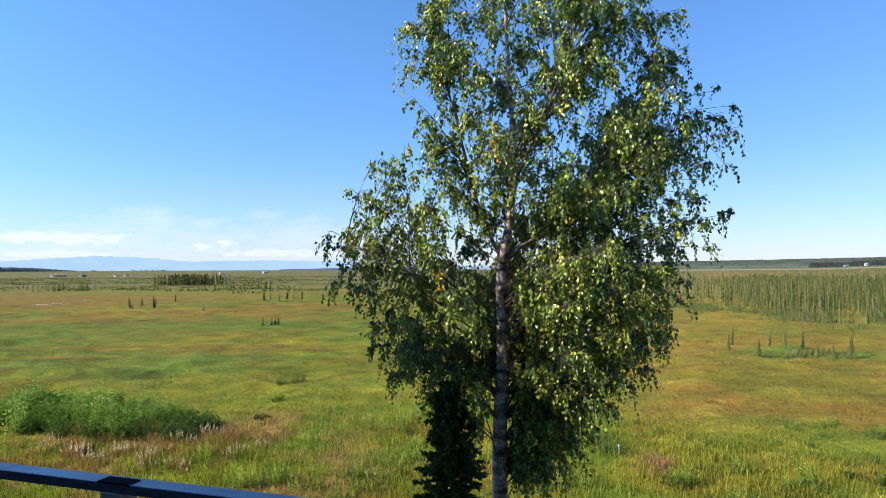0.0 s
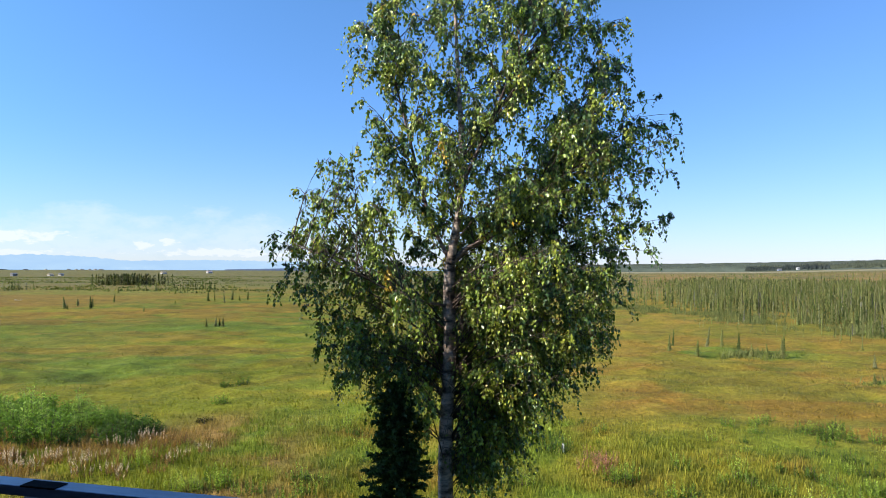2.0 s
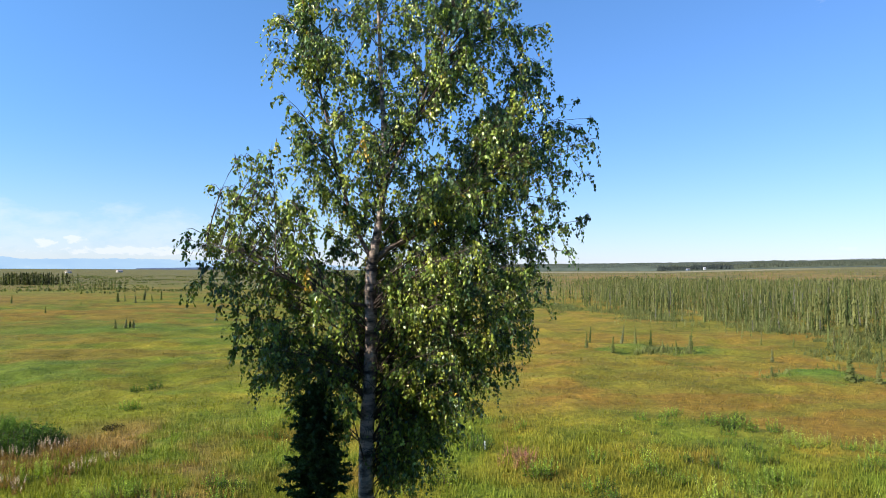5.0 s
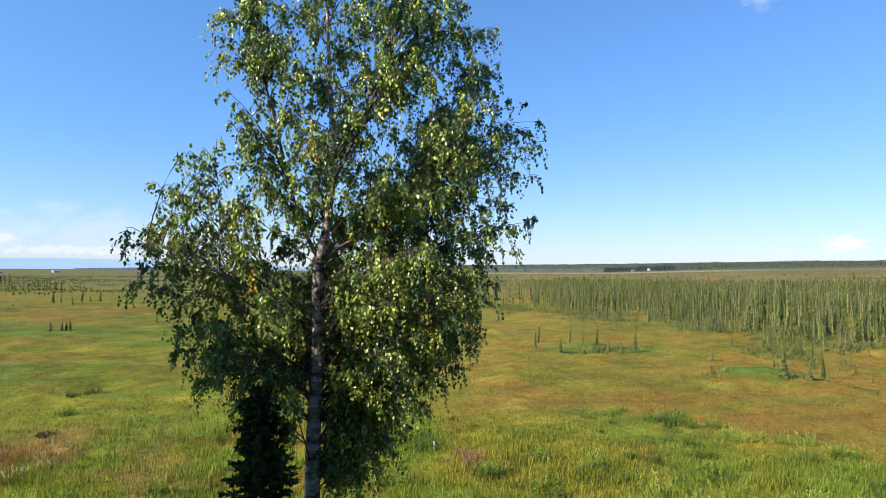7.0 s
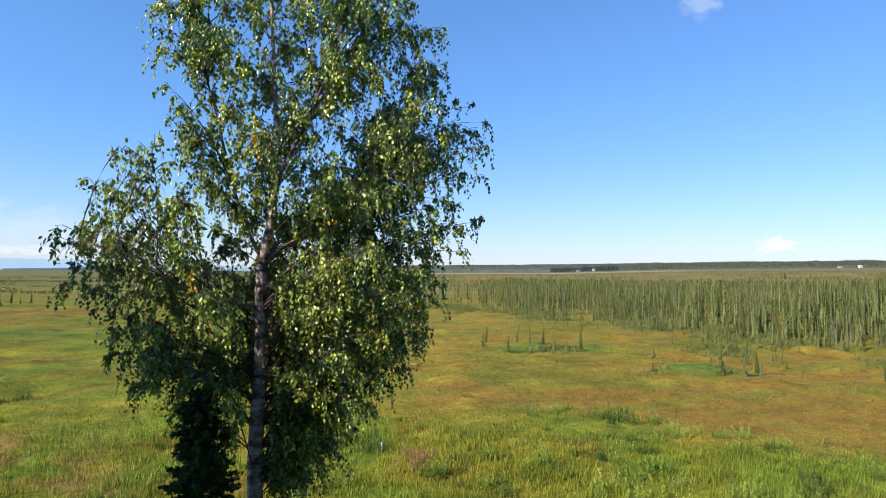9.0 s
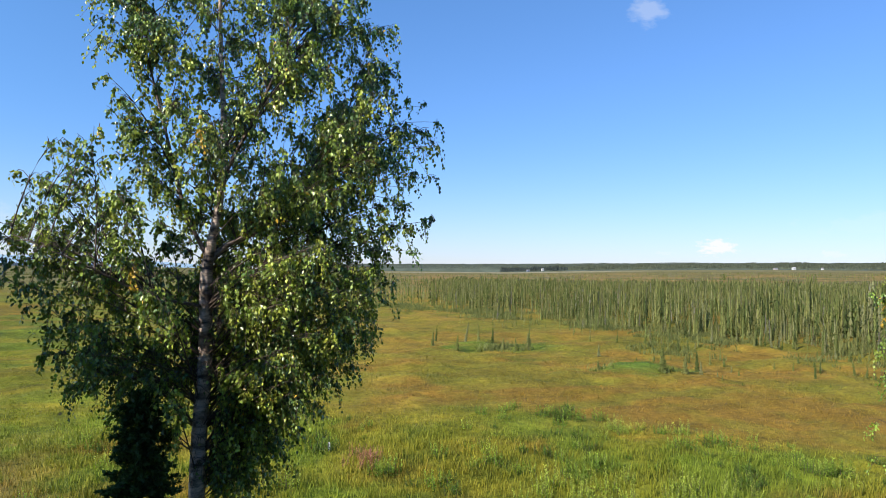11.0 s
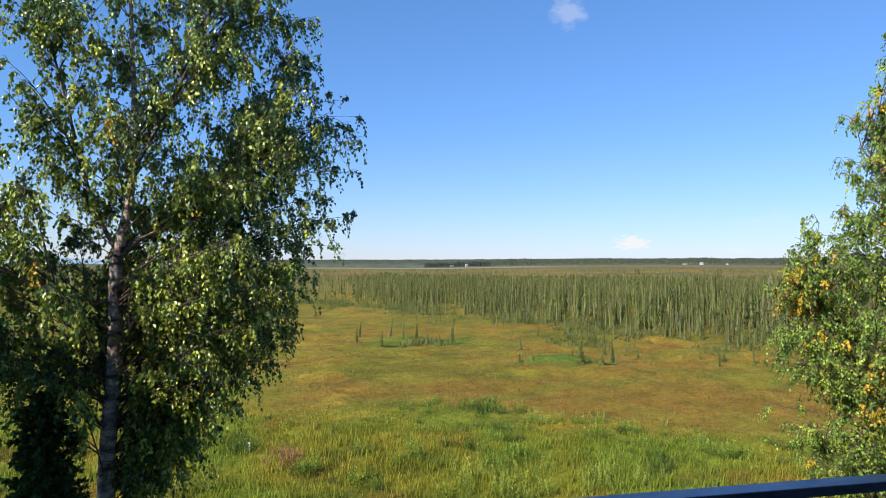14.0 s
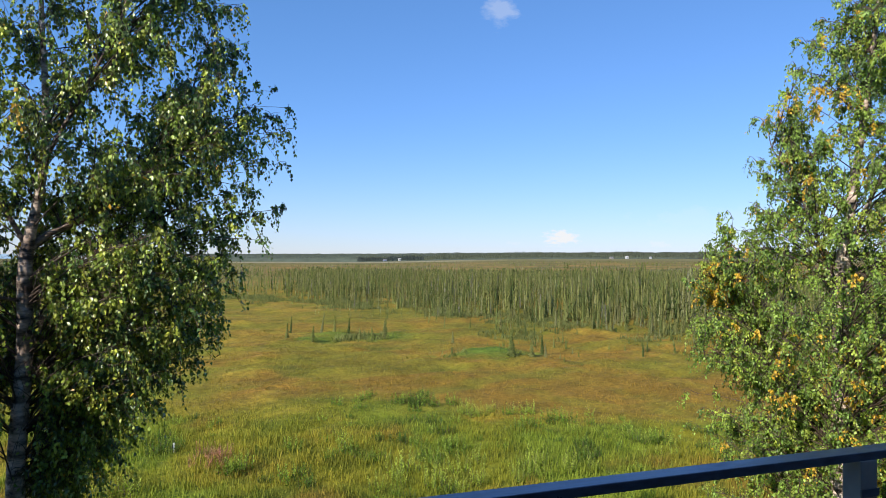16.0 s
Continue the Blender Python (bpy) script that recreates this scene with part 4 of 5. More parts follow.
# ---- spruces ----
def spruce_crown(height, wide, rng, levels, arms, tone, bare=0.08):
    """Drooping fronds in whorls."""
    V, T, C = [], [], []
    base = 0
    for i in range(levels):
        u = (i + rng.uniform(0, 0.8)) / levels
        z = height * (bare + (1 - bare) * u)
        r = wide * 0.5 * (1 - u) ** 0.75 * rng.uniform(0.65, 1.2) + 0.03
        for j in range(arms):
            a = 2 * math.pi * (j + rng.uniform(-0.35, 0.35)) / arms + i * 1.1
            rr = r * rng.uniform(0.45, 1.3)
            ca, sa = math.cos(a), math.sin(a)
            w = 0.4 * rr + 0.05 * height / 3.4
            dz = -0.9 * rr + rng.uniform(-0.05, 0.05)
            hh = height / levels * 1.6
            V += [(0, 0, z + hh * 0.5), (ca * rr * 0.55 - sa * w, sa * rr * 0.55 + ca * w, z + dz * 0.5), (ca * rr * 0.55 + sa * w, sa * rr * 0.55 - ca * w, z + dz * 0.5), (ca * rr, sa * rr, z + dz + 0.02)]
            T += [(base, base + 1, base + 3), (base, base + 3, base + 2)]
            C += [np.array(tone) * rng.uniform(0.85, 1.15)] * 4
            base += 4
    top = height * 1.04
    V += [(0.03, 0, height * 0.9), (-0.02, 0.03, height * 0.9), (0, -0.03, height * 0.9), (0, 0, top)]
    T += [(base, base + 1, base + 3), (base + 1, base + 2, base + 3), (base + 2, base, base + 3)]
    C += [np.array(tone)] * 4
    return np.array(V), np.array(T), np.array(C)


TONES = [(0.135, 0.15, 0.045), (0.18, 0.18, 0.06), (0.19, 0.185, 0.085), (0.085, 0.105, 0.032), (0.155, 0.158, 0.055)]
SNAG = (0.17, 0.16, 0.115)


def spruce_things():
    rng = np.random.default_rng(17)
    kinds = []
    for k in range(6):
        h = 3.4
        ob = thing("black_spruce", (0, 0, 0), "thin dark-green black spruce with short drooping boughs", "tree", "spruces of the bog")
        v, f = tube_arrays([(np.array([[0, 0, -0.15], [0.01, 0, h * 0.5], [0, 0, h * 0.97]]), np.array([0.045, 0.03, 0.008]))], 5)
        part("trunk", mesh_np("trunk", v, f, SPRUCE_BARK), SPRUCE_BARK, ob)
        v, f, c = spruce_crown(h, rng.uniform(0.5, 0.75), rng, 40, 5, TONES[k % 5])
        part("crown", mesh_np("crown", v, f, NEEDLE, c), NEEDLE, ob)
        kinds.append(ob)
    return kinds


def spruce_edge(yaw):
    return np.interp(-yaw, [0, 14, 20, 25, 30, 35, 38, 41, 44, 51, 57, 70], [220, 165, 136, 124, 112, 102, 92, 80, 75, 75, 78, 76])


def spruce_density(x, y):
    """Trees per square metre of bog."""
    d, yaw = np.hypot(x, y), np.degrees(np.arctan2(-x, y))
    clump, fine = fbm(x / 14.0, y / 14.0, 41), fbm(x / 5.0, y / 5.0, 43, 3)
    e = d - spruce_edge(yaw) + (clump - 0.5) * 34
    side = step(4, 18, -yaw)
    dense = step(-6, 20, e) * (1 - 0.72 * step(115, 260, d)) * (0.2 + 1.35 * step(0.38, 0.6, clump * 0.5 + fine * 0.5)) * side * (0.6 + 0.4 * step(-26, -36, yaw))
    gaps = 1 - 0.9 * step(0.46, 0.56, fbm(x / 60.0, y / 26.0, 33)) * step(170, 240, d)
    fringe = 0.30 * step(-34, -6, e) * (0.2 + 1.6 * step(0.45, 0.65, fine)) * side * step(-22, -26, yaw)
    return 0.36 * dense * gaps + fringe + 0.003 * step(0.5, 0.7, clump) * step(-45, -20, e) * side


def spruce_growth(x, y):
    """Stunted at the stand's edge, taller further in."""
    d, yaw = np.hypot(x, y), np.degrees(np.arctan2(-x, y))
    return (0.24 + 0.76 * step(-16, 44 - 14 * step(-36, -44, yaw), d - spruce_edge(yaw))) * (1 - 0.28 * step(120, 190, d)) * (1 - 0.35 * step(-12, 0, yaw)) * (1 + 0.15 * step(-38, -50, yaw))


def build_spruces():
    rng = np.random.default_rng(23)
    kinds = spruce_things()
    single = [(37.9, 40.4, 2.2), (39.3, 39.4, 1.6), (40.6, 39.0, 1.2), (41.8, 40.6, 1.7), (33.6, 43.1, 0.9), (27.5, 63.1, 1.8), (28.1, 58.3, 1.6), (33.6, 64.3, 2.0), (32.6, 65.5, 2.3), (34.4, 62.5, 1.8), (35.5, 57.0, 2.0),
              (36.3, 58.0, 2.2), (34.4, 57.4, 1.4), (33.4, 58.4, 1.2), (39.5, 50.6, 1.2), (30.5, 69.0, 1.9), (27.1, 62.0, 1.3), (-65.8, 135.5, 2.4), (-64.6, 134.0, 1.2), (-68.4, 146.2, 1.6), (-70.0, 150.0, 1.3), (-60.7, 135.3, 2.6), (-62.0, 139.0, 2.0), (-65.8, 158.3, 2.0), (-46.1, 165.3, 2.6), (-46.1, 171.3, 2.3), (-40.5, 159.3, 2.0), (-41.0, 161.0, 2.2), (-41.7, 171.0, 3.2), (-38.3, 164.7, 1.6), (-37.6, 170.7, 2.6),
              (-25.4, 90.5, 1.2), (-24.2, 90.5, 1.3), (-23.7, 90.8, 1.0), (-23.2, 90.4, 1.2), (-46.7, 125.5, 1.2), (-49.7, 152.1, 0.8), (-91.5, 223.7, 1.8)]
    n = 0
    spots = []
    for x, y, h in single:
        spots.append((x, y, h))
    X, Y, D, A = scatter(rng, 200000, 50, 430, -72, 38)
    # equal areas per sample
    area = 0.5 * math.radians(110) * (430 ** 2 - 50 ** 2) / 200000
    keep = rng.random(len(X)) < spruce_density(X, Y) * area
    X, Y, D = X[keep], Y[keep], D[keep]
    H = (1.1 + 4.1 * rng.random(len(X)) ** 0.9) * spruce_growth(X, Y) * (0.5 + 0.85 * value_noise(X / 8, Y / 8, 77)) * (0.75 + 0.3 * step(60, 90, D))
    order = np.argsort(D)
    near = order[:270]
    for i in near:
        spots.append((X[i], Y[i], H[i]))
    for x, y, h in spots:
        src = kinds[n % len(kinds)]
        x, y = float(x), float(y)
        c = src if n < len(kinds) else copy_thing(src, Matrix.Identity(4))
        c.matrix_basis = pose(x, y, float(ground_z(x, y)) - 0.02, rng.normal(0, 2.5), rng.normal(0, 2.5), rng.uniform(0, 360))
        k = h / 3.4
        w = (k ** 0.5) * rng.uniform(0.55, 0.9) * (1.9 if n < 4 else 1.3 if n < 17 else 1.9 if n < len(single) else 1.0)
        c.scale = (w, w, k)
        n += 1
    # the rest of the spruce stand
    protos = [[spruce_crown(1.0, rng.uniform(0.13, 0.26), rng, lv, ar, (1, 1, 1)) for _ in range(6)] for lv, ar in ((11, 4), (6, 3), (4, 3))]
    V, T, C, base = [], [], [], 0
    groves = []
    for gx, gy, sx, sy, cnt, hh in ((-128, 326, 13, 6, 230, 4.9), (-79, 252, 10, 6, 48, 3.2), (-141, 243, 8, 6, 34, 3.0), (-168, 250, 12, 10, 16, 2.4)):
        for _ in range(cnt):
            groves.append((gx + rng.normal(0, 0.62) * sx, gy + rng.normal(0, 0.9) * sy, hh * rng.uniform(0.6, 1.15)))
    for gx, gy, cnt, hh in ((439, 397, 16, 6.0), (460, 333, 22, 6.8), (491, 418, 6, 4.8)):
        for _ in range(cnt):
            groves.append((gx + rng.normal(0, 1.6), gy + rng.normal(0, 1.6), hh * rng.uniform(0.5, 1.0)))
    # lone trees and thin belts out to the far woods
    fx, fy, fd, fa = scatter(rng, 6500, 300, 1150, -68, -13)
    thin = (fbm(fx / 90.0, fy / 40.0, 33) + 0.35 * fbm(fx / 22.0, fy / 16.0, 35) < 0.70 - 0.06 * step(600, 1100, fd)) & (rng.random(len(fx)) < 0.75)
    for x, y in zip(fx[thin], fy[thin]):
        groves.append((x, y, rng.uniform(1.4, 3.6)))
    rest = [(X[i], Y[i], H[i]) for i in order[270:]] + groves
    for x, y, h in rest:
        d = math.hypot(x, y)
        v, f, c = protos[2 if d > 240 else 0 if d < 115 and h > 1.5 else 1][rng.integers(6)]
        a = rng.uniform(0, 6.28)
        ca, sa = math.cos(a), math.sin(a)
        wid = (h ** 0.6) * (rng.uniform(1.8, 3.4) if x < -30 and y < 420 else rng.uniform(0.85, 1.3) * (1 + 1.2 * (d > 330)))
        V.append(np.stack([(v[:, 0] * ca - v[:, 1] * sa) * wid + x, (v[:, 0] * sa + v[:, 1] * ca) * wid + y, v[:, 2] * h + float(ground_z(x, y)) - 0.1], 1))
        T.append(f + base)
        tone = np.array(SNAG if rng.random() < 0.03 else TONES[rng.integers(5)]) * rng.uniform(0.6, 1.3) * (0.5 if d > 300 and h > 3.4 and x < -100 else 0.85 if x < -30 and y < 420 else 1.0)
        C.append(c * tone)
        base += len(v)
    me = mesh_np("spruce_stand", np.concatenate(V), np.concatenate(T), NEEDLE, np.concatenate(C))
    tagged(new("spruce_stand", me), "far stand of thin grey-green black spruces across the bog", "trees", kind="stuff")


build_spruces()


def bog_scrub():
    """Low grey-green scrub among the feet of the spruces and in the wet hollows."""
    rng = np.random.default_rng(52)
    x, y, d, yaw = scatter(rng, 60000, 44, 150, -72, -8)
    e = d - spruce_edge(yaw) + (fbm(x / 14.0, y / 14.0, 41) - 0.5) * 30
    keep = rng.random(len(x)) < step(-14, 4, e) * (1 - step(8, 40, e)) * step(0.42, 0.62, fbm(x / 5.0, y / 5.0, 71)) * 0.5
    for hx, hy, hr in ((34.0, 59.0, 2.2), (39.0, 40.4, 0.8), (33.6, 43.0, 0.6)):
        keep |= (np.hypot((x - hx) / 1.6, y - hy) < hr) & (rng.random(len(x)) < 0.5)
    x, y, d = x[keep], y[keep], d[keep]
    tone = np.array([0.15, 0.16, 0.055]) * rng.uniform(0.7, 1.4, (len(x), 1))
    # thickets out on the open marsh
    fx, fy, fd, _ = scatter(rng, 9000, 170, 700, -8, 40)
    k = (fbm(fx / 45.0, fy / 14.0, 83) > 0.56) & (rng.random(len(fx)) < 0.5) & (fd > 215)
    fx, fy, fd = fx[k], fy[k], fd[k]
    far_tone = np.array([0.125, 0.13, 0.045]) * rng.uniform(0.7, 1.4, (len(fx), 1))
    me = mesh_np("marsh_thicket", *_pack(blades(fx, fy, 10, rng.uniform(0.3, 1.0, len(fx)), np.full(len(fx), 2.2), np.full(len(fx), 0.7), far_tone, rng, 0.8), SHRUB))
    tagged(new("marsh_thicket", me), "dull green thickets across the far marsh", "shrubs", kind="stuff")
    me = mesh_np("bog_scrub", *_pack(blades(x, y, 14, rng.uniform(0.2, 0.75, len(x)), np.full(len(x), 0.28), np.full(len(x), 0.06), tone, rng, 0.6), SHRUB))
    tagged(new("bog_scrub", me), "low grey-green scrub at the feet of the spruces", "shrubs", kind="stuff")


bog_scrub()


# the dark young spruce under the birch
def young_spruce():
    rng = np.random.default_rng(3)
    ob = thing("young_spruce", (0.08, 7.6, 2.0), "dense dark young spruce growing beside the birch trunk", "tree")
    h = 4.75
    v, f = tube_arrays([(np.array([[0, 0, -0.2], [0.01, 0, h * 0.5], [0, 0, h * 0.96]]), np.array([0.06, 0.04, 0.01]))], 8)
    part("trunk", mesh_np("trunk", v, f, SPRUCE_BARK, None, True), SPRUCE_BARK, ob)
    LP, LA, LC, boughs = [], [], [], []
    for i in range(46):
        u = i / 46
        for j in range(8):
            a = 2 * math.pi * (j + rng.uniform(-0.3, 0.3)) / 8 + i
            r = 0.62 * (1 - u) ** 0.45 * rng.uniform(0.5, 1.15) + 0.05
            z = h * (0.08 + 0.92 * u)
            p0, p2 = np.array([0, 0, z]), np.array([math.cos(a) * r, math.sin(a) * r, z - 0.15 * r])
            b = bezier(p0, (p0 + p2) / 2 - np.array([0, 0, 0.12 * r]), p2, 4)
            boughs.append((b, np.linspace(0.008, 0.003, 4)))
            m = int(220 * r + 40)
            k = rng.uniform(0.1, 1, m)
            p = np.stack([np.interp(k, np.linspace(0, 1, 4), b[:, c]) for c in range(3)], 1)
            LP.append(p)
            LA.append(np.array([math.cos(a), math.sin(a), 0.1]) * 0.6 + rng.normal(0, 0.6, (m, 3)))
            LC.append(np.tile(np.array([0.06, 0.095, 0.04]), (m, 1)) * rng.uniform(0.6, 1.4, (m, 1)))
    v, f = tube_arrays(boughs, 3)
    tagged(part("bough_mass", mesh_np("bough_mass", v, f, SPRUCE_BARK), SPRUCE_BARK, ob), kind="stuff")
    LP, LA, LC = np.concatenate(LP), np.concatenate(LA), np.concatenate(LC)
    ln = 0.06 * rng.uniform(0.6, 1.3, len(LP))
    v, f, t = leaf_arrays(LP, LA, ln, ln * 0.5, LC, rng)
    part("needles", mesh_np("needles", v, f, NEEDLE, t), NEEDLE, ob)


young_spruce()


# ---- distance ----
def ridge(name, yaw0, yaw1, dist, heights, mat, label, seed, rough=0.25, deep=120.0, kind="structure", category="backdrop"):
    """A long low rise with an uneven crest and a sloping front."""
    n = 500
    yaw = np.linspace(yaw0, yaw1, n)
    hs = np.interp(np.linspace(0, 1, n), np.linspace(0, 1, len(heights)), heights)
    s = np.arange(n) * 0.35
    hs = hs * (1 - rough / 2 + rough * fbm(s, s * 0 + seed, seed, 4))
    V = []
    rows = ((0.0, 0.0), (0.02, 0.35), (0.25, 0.75), (0.5, 1.0), (1.0, 0.8), (1.4, 0.0))
    for k, g in rows:
        d = dist + deep * k
        a = np.radians(yaw)
        V.append(np.stack([-np.sin(a) * d, np.cos(a) * d, hs * g - 0.5], 1))
    V = np.concatenate(V)
    i, j = np.meshgrid(np.arange(len(rows) - 1), np.arange(n - 1), indexing="ij")
    q = np.stack([i * n + j, i * n + j + 1, (i + 1) * n + j + 1, (i + 1) * n + j], -1).reshape(-1, 4)
    me = mesh_np(name, V, q, mat, None, True)
    return tagged(new(name, me), label, category, kind=kind)


def wooded(name, yaw0, yaw1, dist, heights, tone, label, seed, deep, count, tall):
    """Far woods: a low rise covered with thousands of small crowns."""
    rng = np.random.default_rng(seed)
    u = rng.random(count)
    yaw = yaw0 + (yaw1 - yaw0) * u
    k = rng.random(count)
    d = dist + deep * 0.5 * k
    a = np.radians(yaw)
    cx, cy = -np.sin(a) * d, np.cos(a) * d
    cz = ground_z(cx, cy) + np.interp(u, np.linspace(0, 1, len(heights)), heights) * np.sqrt(k) - 0.5
    h = tall * rng.uniform(0.5, 1.1, count) * (0.7 + 0.6 * value_noise(yaw * 1.7, yaw * 0 + seed, seed))
    w = h * rng.uniform(0.35, 0.8, count)
    ring = [(1, 0, 0.2), (0.1, 1, 0.35), (-1, 0.1, 0.2), (0, -1, 0.3), (0.1, 0.1, 1.0)]
    V = np.stack([np.stack([cx + px * w / 2, cy + py * w / 2, cz + pz * h], 1) for px, py, pz in ring], 1).reshape(-1, 3)
    b = np.arange(count)[:, None] * 5
    T = np.concatenate([b + np.array([t]) for t in ((0, 1, 4), (1, 2, 4), (2, 3, 4), (3, 0, 4))])
    C = np.repeat(np.array(tone) * rng.uniform(0.7, 1.3, (count, 1)), 5, axis=0)
    me = mesh_np(name, V, T, NEEDLE, C)
    return tagged(new(name, me), label, "trees", kind="stuff")


# distance haze is put into these base colours: greyer woods, bluer headland
RISE = plain("far_rise", (0.085, 0.10, 0.075), 0.95, 0, 0.25, 0.02, spec=0.0)
ridge("far_rise", -75, -14, 2300, [56, 55, 54.5, 53, 50, 46, 41, 36, 32, 28], RISE, "low far rise covered with woods behind the bog", 3, 0.08, 500)
wooded("far_woods", -75, -29.5, 2020, [14, 14, 14, 13, 12, 8], (0.085, 0.095, 0.062), "dark band of far woods at the edge of the bog", 5, 300, 9000, 11)
wooded("rise_woods", -75, -13, 2500, [25, 25, 25, 26, 26, 26, 25, 24, 24], (0.10, 0.115, 0.09), "hazy woods along the crest of the far rise", 6, 260, 7000, 4)
wooded("slope_woods", -75, -13, 2310, [24, 24, 24, 26, 28, 29, 28, 26, 22], (0.09, 0.10, 0.075), "dull green woods on the slope of the far rise", 25, 400, 11000, 4.5)
wooded("house_grove", -35.2, -29.4, 1930, [2, 4, 5, 4, 1], (0.05, 0.06, 0.052), "dark grove round the far white house", 15, 60, 500, 12)
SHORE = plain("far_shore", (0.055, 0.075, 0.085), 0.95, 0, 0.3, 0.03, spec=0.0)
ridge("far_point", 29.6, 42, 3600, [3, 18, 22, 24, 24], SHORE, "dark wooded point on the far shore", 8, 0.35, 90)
ridge("far_headland", 3.0, 14.3, 3900, [16, 16, 15, 10, 6], plain("headland", (0.10, 0.13, 0.19), 0.95, 0, 0.2, 0.03, spec=0.0), "low headland across the inlet, coloured blue for haze", 9, 0.2, 90)


# the mountains glow in a pale blue that stands in for air haze
def haze_glow_mat():
    m, n, l, b, out = material("mountain_haze_glow")
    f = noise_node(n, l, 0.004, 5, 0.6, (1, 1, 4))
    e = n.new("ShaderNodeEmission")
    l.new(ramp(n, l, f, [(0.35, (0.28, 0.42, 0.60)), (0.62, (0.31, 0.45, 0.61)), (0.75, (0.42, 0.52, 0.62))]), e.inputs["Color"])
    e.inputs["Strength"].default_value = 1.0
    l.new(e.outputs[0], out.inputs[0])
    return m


ridge("mountains", -6, 46, 4750, [8, 30, 45, 55, 62, 66, 70, 66, 62, 90, 98, 75, 52, 60, 66, 60], haze_glow_mat(), "mountains across the inlet, glowing pale blue for haze", 14, 0.16, 60)


def cabin(name, yaw, dist, long, deep, wall, roof_h, wall_c, roof_c, label, z=0.0, turn=38.0):
    x, y, _ = plan(yaw, dist)
    ob = thing(name, pose(x, y, z, 0, 0, yaw + turn), label, "building", "far buildings")
    bm = bmesh.new()
    box(bm, (-long / 2, -deep / 2, -0.6), (long / 2, deep / 2, wall))
    part("walls", bm, plain(name + "_wall", wall_c, 0.8), ob)
    bm = bmesh.new()
    o = 0.5
    pts = [(-long / 2 - o, -deep / 2 - o, wall), (long / 2 + o, -deep / 2 - o, wall), (long / 2 + o, deep / 2 + o, wall), (-long / 2 - o, deep / 2 + o, wall), (-long / 2 - o, 0, wall + roof_h), (long / 2 + o, 0, wall + roof_h)]
    vs = [bm.verts.new(p) for p in pts]
    for f in ((0, 1, 5, 4), (2, 3, 4, 5), (0, 4, 3), (1, 2, 5), (3, 2, 1, 0)):
        bm.faces.new([vs[i] for i in f])
    part("roof", bm, plain(name + "_roof", roof_c, 0.7), ob)
    for k in (-0.25, 0.25):
        bm = bmesh.new()
        box(bm, (long * k - 0.4, -deep / 2 - 0.06, wall * 0.5), (long * k + 0.4, -deep / 2 + 0.02, wall * 0.8))
        part("window", bm, plain(name + "_window", (0.05, 0.06, 0.08), 0.2), ob)
    return ob


WHITE, TAN, GREY = (0.45, 0.42, 0.38), (0.36, 0.28, 0.18), (0.2, 0.19, 0.18)
cabin("cabin", 30.7, 860, 12, 7, 1.6, 2.2, TAN, (0.34, 0.25, 0.13), "tan cabin with a low brown roof on the marsh", turn=20)
cabin("cabin", 31.2, 850, 3.5, 4, 1.7, 1.2, WHITE, TAN, "small white cabin on the marsh")
cabin("cabin", 29.2, 790, 5, 4, 2.2, 1.2, GREY, GREY, "small grey shed on the marsh")
cabin("cabin", 26.9, 830, 4.5, 4, 1.2, 1.2, WHITE, TAN, "low white cabin on the marsh")
cabin("cabin", 26.2, 830, 4, 4, 1.5, 1.2, WHITE, GREY, "small white shed on the marsh")
cabin("cabin", 19.0, 1050, 7, 5, 2.2, 1.8, WHITE, TAN, "white cabin with a tan roof on the marsh")
cabin("cabin", 15.5, 1250, 9, 6, 2.5, 2, WHITE, (0.4, 0.3, 0.26), "long white cabin on the far marsh")
for yw, lg, c in ((25.7, 26, GREY), (25.2, 18, WHITE), (24.8, 30, GREY), (24.3, 24, WHITE), (23.9, 26, WHITE), (23.5, 40, (0.1, 0.12, 0.13)), (28.5, 34, (0.1, 0.12, 0.13)), (27.2, 16, WHITE)):
    cabin("shore_building", yw, 3400, lg * 0.5, 9, 3.2, 1.8, c, GREY, "far low building on the shore")
cabin("house", -33.07, 1900, 6, 5, 4.5, 2.5, (0.5, 0.49, 0.46), (0.42, 0.41, 0.4), "white house among dark trees at the edge of the bog", z=11)
cabin("house", -31.8, 1900, 10, 7, 2.6, 2.4, (0.22, 0.25, 0.32), GREY, "long pale house among dark trees at the edge of the bog", z=9)
cabin("house", -52.78, 2000, 8, 7, 4, 3, (0.5, 0.49, 0.47), (0.5, 0.47, 0.45), "white house before the far woods", z=24)
cabin("house", -51.5, 2000, 10, 8, 2.5, 2.5, (0.35, 0.3, 0.27), GREY, "brownish house before the far woods", z=24)
cabin("house", -54.7, 2000, 5, 5, 3.5, 2.5, (0.5, 0.49, 0.47), GREY, "small white house before the far woods", z=24.5)



def stake():
    x, y = 7.37, 27.73
    ob = thing("marker_stake", (x, y, float(ground_z(x, y))), "short white marker stake standing in the meadow", "stake")
    bm = bmesh.new()
    box(bm, (-0.035, -0.035, -0.2), (0.035, 0.035, 0.38), bevel=0.006)
    part("post", bm, plain("white_stake", (0.75, 0.75, 0.72), 0.6), ob)
    # a dark strip along one side of the post
    bm = bmesh.new()
    box(bm, (-0.075, -0.035, -0.2), (-0.037, 0.035, 0.34), bevel=0.004)
    part("dark_side", bm, plain("dark_stake", (0.03, 0.03, 0.03), 0.7), ob)


